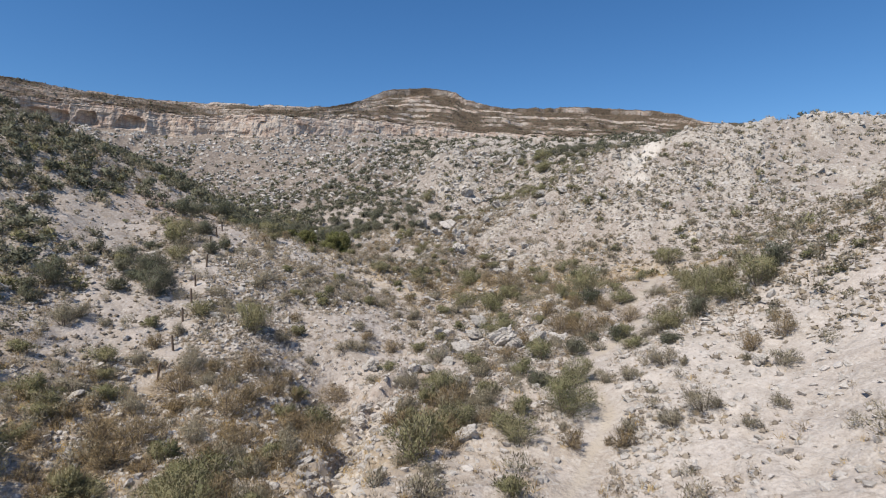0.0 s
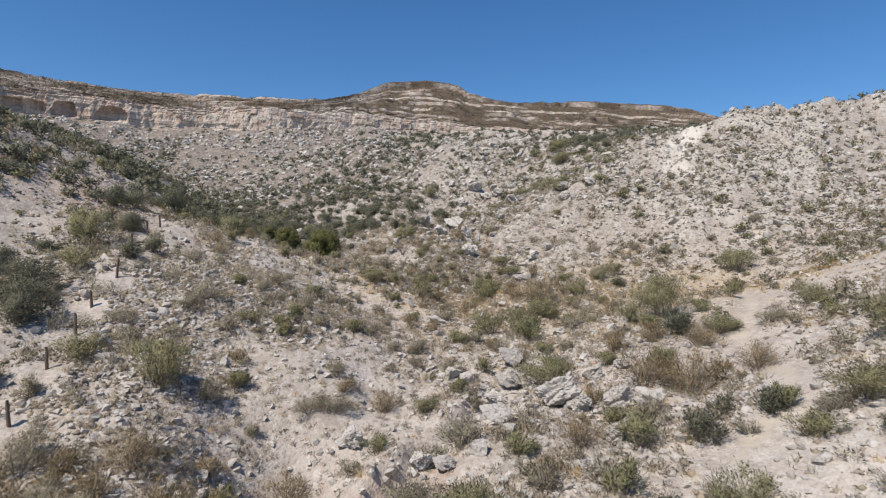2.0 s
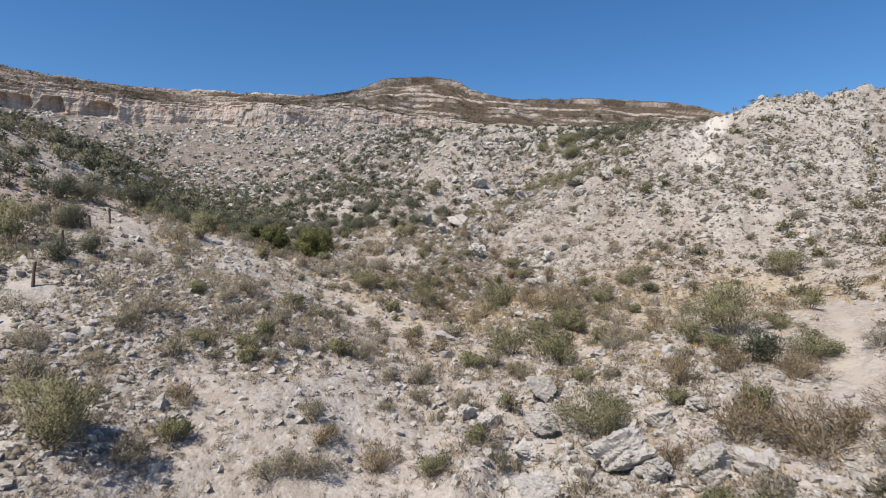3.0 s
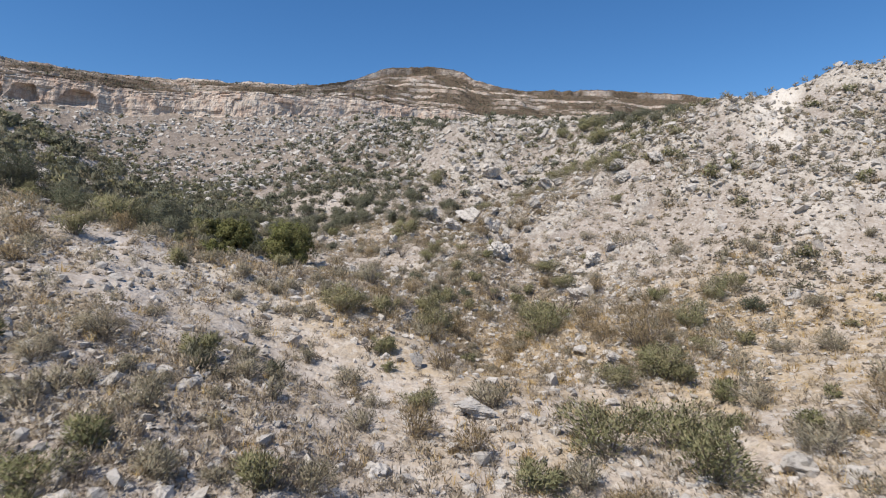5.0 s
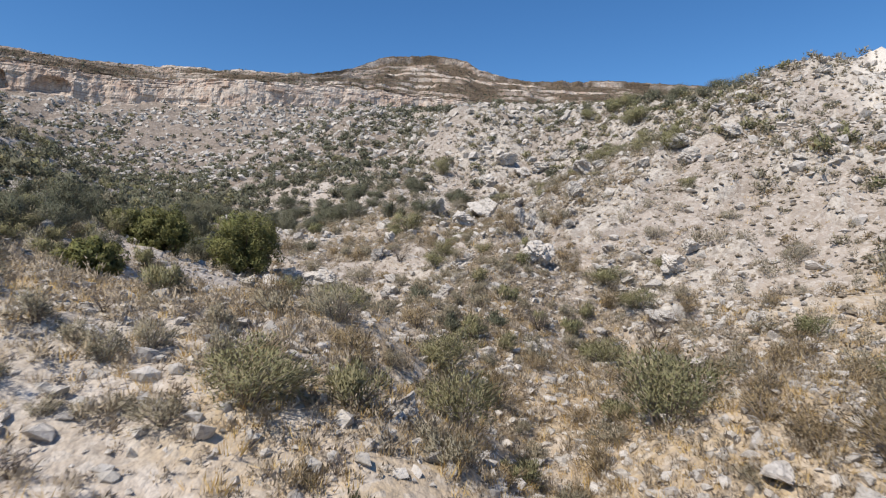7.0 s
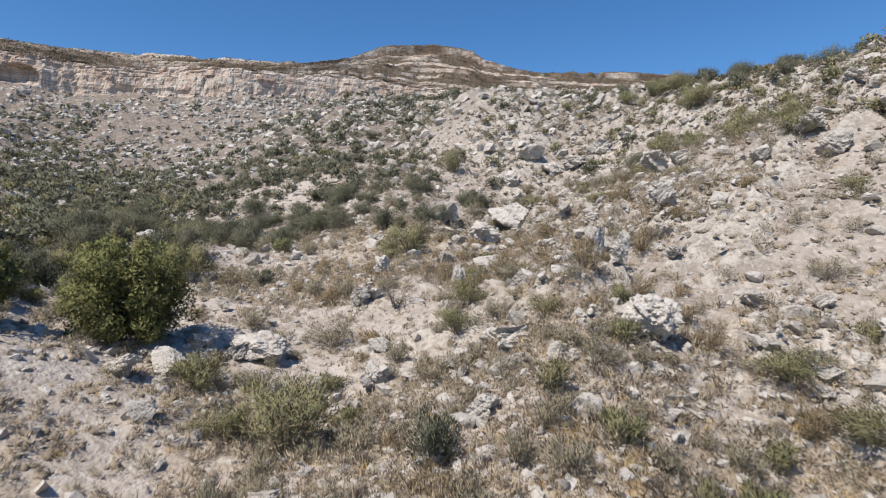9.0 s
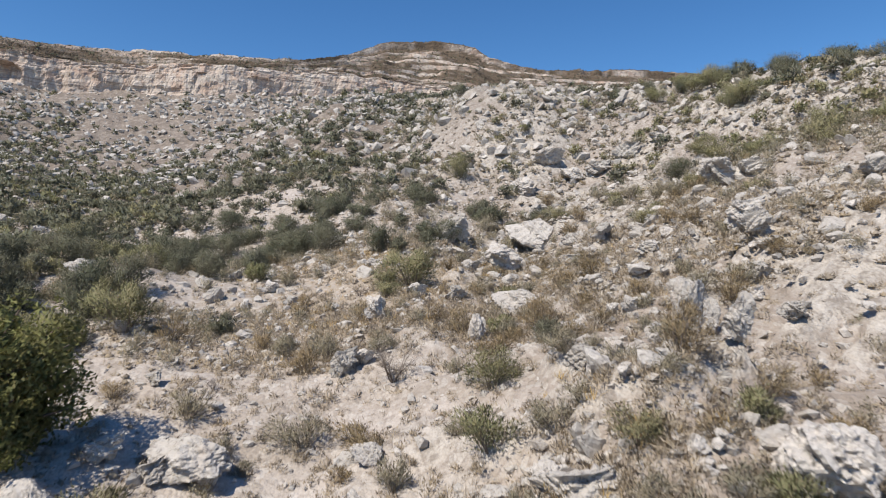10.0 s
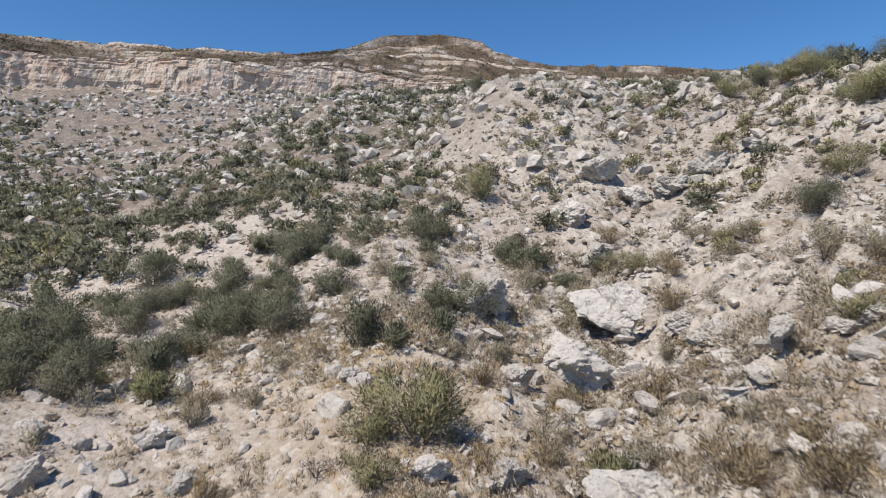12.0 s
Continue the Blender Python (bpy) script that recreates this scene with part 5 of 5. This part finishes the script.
# low brown brush of the slopes and the valley floor
brush = grow(-45, 62, 26, 205, 1.0, lambda x, y: (0.30 + 0.4 * blot(x, y, -20, 112, 12, 12) + 0.7 * blot(x, y, -14, 80, 9, 6) + 0.14 * smooth(66, 78, y) * smooth(32, 14, np.abs(x - 2)) + (0.03 + 0.12 * smooth(-6, 6, x)) * smooth(105, 132, y)) * (1 - 0.85 * chalk_at(x, y) * (1 - 0.6 * blot(x, y, -16, 92, 12, 16))), 0.7, 1.8)
off = nearness(brush[:, 0], brush[:, 1])
for what, some, shapes in (("low_brush", brush[off < 36], clumps(220, 10, 12, 120, 0.30, 0.07, 1.0, 0.05, 0.17)), ("distant_low_brush", brush[(off >= 36) & (off < 64)], clumps(240, 8, 9, 50, 0.38, 0.085, 0.95, 0.05, 0.2))):
    v, f, facing = strewn(shapes, np.stack((some[:, 0], some[:, 1], ground(some[:, 0], some[:, 1]) - 0.03, some[:, 2] / 2), 1), rng)
    tagged(new(what, mesh_of(what, v, f, BRUSH, normals=facing)), "low grey-brown cushions of dry brush on stony soil", "brush", kind="stuff")

# scattered scrub on the upland above the cliff
ux = rng.uniform(-290, 260, 9000)
ub = rng.uniform(5, 70, 9000)
uy = cliff_line(ux) + buttress(ux) * (1 - 0.85 * smooth(4, 16, ub)) + ub
ub = np.maximum(ub, 6)
uz = upland(ux, ub)[0]
v, f, facing = strewn(far_shrubs(180, 6, 2, 10, 0.8, 0.5, 0.7), np.stack((ux, uy, uz - 0.1, rng.uniform(0.35, 1.0, len(ux))), 1), rng)
tagged(new("upland_scrub", mesh_of("upland_scrub", v, f, DARK, normals=facing)), "small dark shrubs dotted over the mesa", "shrubs", kind="stuff")


# ---- trees ----
def juniper(x, y, breadth, height, k, label):
    r = seed(300 + k)
    root = new("juniper_tree")
    trunk = [(0, 0, -0.2), (0.05, 0.02, height * 0.25), (-0.03, 0.05, height * 0.5), (0.04, 0, height * 0.8)]
    part("trunk", mesh_of("trunk", *tube(trunk, [0.05 * height, 0.04 * height, 0.028 * height, 0.008 * height], 8), BARK), root)
    spots, outs = [], []
    for n in range(26):
        a, t = n * 2.4 + r.uniform(-0.3, 0.3), (n + 0.5) / 26
        reach = breadth / 2 * (0.45 + 0.75 * math.sin(math.pi * (0.18 + 0.72 * t))) * r.uniform(0.72, 1.0)
        z0, z1 = height * (0.06 + 0.55 * t), height * (0.10 + 0.80 * t)
        line = [(0, 0, z0), (math.cos(a) * reach * 0.5, math.sin(a) * reach * 0.5, z0 * 0.5 + z1 * 0.5), (math.cos(a) * reach * 0.86, math.sin(a) * reach * 0.86, z1)]
        part("limb", mesh_of("limb", *tube(line, [0.018 * height, 0.012 * height, 0.004 * height], 5), BARK), root)
        for c in range(9):
            s = r.uniform(0.25, 1.0)
            at = np.array([np.interp(s * 2, range(3), [q[i] for q in line]) for i in range(3)]) + r.normal(0, 0.06 * breadth, 3)
            at[2] = max(at[2], 0.10 * height)
            lump = r.normal(0, 1, (int(75 * breadth / 7 + 26), 3))
            outs.append(lump + 0.35 * (at - (0, 0, 0.35 * height)) * 4 / breadth)
            spots.append(at + lump / np.linalg.norm(lump, axis=1)[:, None] * r.uniform(0.3, 1, (len(lump), 1)) ** 0.5 * 0.095 * breadth * r.uniform(0.7, 1.3))
    v, f, facing = leaves_at(r, np.concatenate(spots), 0.26, 0.12, None, 1.0, np.concatenate(outs))
    part("crown", mesh_of("crown", v, f, JUNIPER, normals=facing), root)
    root.matrix_basis = pose(x, y, float(ground(x, y)), 0, 0, 40 * k)
    return tagged(root, label, "tree", "junipers")


juniper(-24.7, 137.6, 7.2, 6.3, 1, "large rounded dark green juniper tree beside white rocks")
juniper(-30.8, 133.2, 4.9, 4.3, 2, "small rounded juniper tree beside a larger one")
juniper(-27.4, 116.5, 4.0, 3.0, 3, "broad low juniper tree behind the white spur")
juniper(-36.5, 138.5, 4.2, 3.8, 4, "small juniper tree at the foot of the bushy slope")


def bare_shrub(x, y, breadth, k):
    """A leafless, forking shrub."""
    r = seed(340 + k)
    root = new("bare_shrub")
    twigs, half = [], breadth / 2
    for n in range(5):
        a = 2 * math.pi * n / 5 + r.uniform(-0.5, 0.5)
        way = np.array((math.cos(a) * 0.55, math.sin(a) * 0.55, 0.85))
        line = [np.array((0, 0, -0.1)), way * 0.35 * half + r.normal(0, 0.04, 3) * half, way * 0.75 * half + r.normal(0, 0.07, 3) * half]
        part("stem", mesh_of("stem", *tube(line, [0.05 * half, 0.035 * half, 0.02 * half], 5), BARK), root)
        for _ in range(5):
            s = r.uniform(0.5, 1.0)
            base = line[1] * (1 - s) + line[2] * s
            fork = base + (way * r.uniform(0.15, 0.35) + r.normal(0, 0.22, 3)) * half
            tip = fork + (way * 0.2 + r.normal(0, 0.2, 3) + (0, 0, 0.05)) * half
            twigs.append(tube([base, fork, tip], [0.018 * half, 0.011 * half, 0.004 * half]))
            for _ in range(4):
                twigs.append(tube([fork, fork + (way * 0.15 + r.normal(0, 0.17, 3)) * half, fork + (way * 0.3 + r.normal(0, 0.26, 3)) * half], [0.009 * half, 0.006 * half, 0.003 * half]))
    part("branchwork", mesh_of("branchwork", *merged(twigs), TWIG), root)
    root.matrix_basis = pose(x, y, float(ground(x, y)) - 0.03, 0, 0, 50 * k)
    tagged(root, "leafless dark twiggy shrub in dry grass", "shrub", "bare shrubs")


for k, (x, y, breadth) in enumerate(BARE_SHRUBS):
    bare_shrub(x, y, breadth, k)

# ---- rocks ----
def block(k):
    """A boulder mesh one metre wide, deep and high, standing on z = 0."""
    v, f = rock(seed(400 + k), 5, 0.66 + 0.07 * (k % 5), 6, 0.16)
    low, high = v.min(0), v.max(0)
    v = (v - (low + high) / 2) / (high - low)
    return mesh_of("boulder", v + (0, 0, 0.5), f, STONE)


models = [block(k) for k in range(12)]
LABEL = {0: "grey weathered limestone boulder lying on the slope", 1: "pale broken limestone block among dry grass"}
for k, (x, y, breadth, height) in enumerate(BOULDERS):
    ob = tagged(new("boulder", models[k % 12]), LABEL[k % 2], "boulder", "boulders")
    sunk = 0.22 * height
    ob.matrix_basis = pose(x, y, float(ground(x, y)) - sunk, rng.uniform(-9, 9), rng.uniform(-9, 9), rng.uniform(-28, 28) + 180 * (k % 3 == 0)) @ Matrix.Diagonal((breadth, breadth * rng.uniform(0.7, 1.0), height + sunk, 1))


def stone_density(x, y):
    d = 0.5 - 0.05 * smooth(76, 90, y) + 0.5 * blot(x, y, -24, 62, 22, 15) + 0.5 * blot(x, y, 20, 40, 12, 18) + 0.2 * smooth(120, 150, y)
    d = d * (1 - 0.6 * shelf_at(x, y))
    return d * (1 - 0.3 * chalk_at(x, y) * (y < 80)) + 1.6 * (1 - smooth(1, 2.4, along_line(CREEK, x, y)[0])) * (1 - smooth(70, 90, y))


def strew_stones(name, rows, fineness, label, sink):
    spots = np.stack((rows[:, 0], rows[:, 1], ground(rows[:, 0], rows[:, 1]) + sink * rows[:, 2], rows[:, 2]), 1)
    v, f = strewn([rock(seed(500 + k), fineness, 0.75, 3 if fineness == 0 else 6 if fineness == 1 else 9, 0.05) for k in range(10)], spots, rng, 1.0, 0.2)
    tagged(new(name, mesh_of(name, v, f, STONE)), label, "stones", kind="stuff")


loose = np.concatenate((grow(-27, 25, 26, 190, 0.5, lambda x, y: 4.2 * stone_density(x, y), 0.08, 0.45), grow(-75, 80, 24, 205, 0.8, lambda x, y: 1.3 * stone_density(x, y), 0.16, 0.6)))
larger = (loose[:, 2] > 0.27) & (nearness(loose[:, 0], loose[:, 1]) < 45)
strew_stones("stones", loose[larger], 1, "pale limestone stones strewn over the soil", 0.08)
strew_stones("pebbles", loose[~larger], 0, "small pale limestone pebbles strewn over the soil", 0.08)
rubble = grow(-110, 130, 40, 300, 1.6, lambda x, y: 0.02 + 0.10 * smooth(105, 140, y) + 0.2 * smooth(108, 140, y) * smooth(-14, 4, x) * (1 - smooth(185, 230, y)) + 0.04 * blot(x, y, 4, 64, 8, 12) + 0.05 * blot(x, y, 2, 140, 25, 12), 0.35, 1.25)
rubble = rubble[rng.uniform(0, 1, len(rubble)) > 0.85 * shelf_at(rubble[:, 0], rubble[:, 1]) + 0.35 * smooth(34, 20, nearness(rubble[:, 0], rubble[:, 1]))]
close, rest = nearest(rubble, 200)
lumps = [mesh_of("rock", *rock(seed(450 + k), 3, 0.75, 8, 0.15), STONE) for k in range(10)]
for k, (x, y, size) in enumerate(close):
    ob = tagged(new("rock", lumps[k % 10]), "pale angular limestone rock half sunk in the soil", "rock", "loose rocks")
    ob.matrix_basis = pose(x, y, float(ground(x, y)) + 0.06 * size, rng.uniform(-20, 20), rng.uniform(-20, 20), rng.uniform(0, 360)) @ Matrix.Diagonal((size, size * rng.uniform(0.6, 0.95), size * rng.uniform(0.7, 1.1), 1))
off = nearness(rest[:, 0], rest[:, 1])
strew_stones("rubble", rest[off < 60], 2, "limestone rubble on the slopes", 0.08)
strew_stones("distant_rubble", rest[off >= 60], 1, "limestone rubble on the slopes", 0.08)
strew_stones("talus_blocks", grow(-240, 120, 180, 415, 1.9, lambda x, y: 0.24 * smooth(190, 250, y) * (1 - bench_at(x, y)), 0.45, 2.1), 1, "pale fallen blocks on the talus under the cliff", 0.05)

# ---- fence ----


def fence_post(x, y, height, k):
    r = seed(700 + k)
    line = [(r.normal(0, 0.05) * t, r.normal(0, 0.03) * t, -0.3 + (height + 0.3) * t) for t in (0, 0.3, 0.6, 0.85, 1.0)]
    ob = tagged(new("fence_post", mesh_of("fence_post", *tube(line, [0.12, 0.11, 0.10, 0.10, 0.075], 8), POST)), "dark weathered wooden fence post in stony soil", "fence post", "old fence posts")
    ob.matrix_basis = pose(x, y, float(ground(x, y)), r.normal(0, 4), r.normal(0, 5), r.uniform(0, 360))


for k, (x, y, height) in enumerate(POSTS):
    fence_post(x, y, height, k)
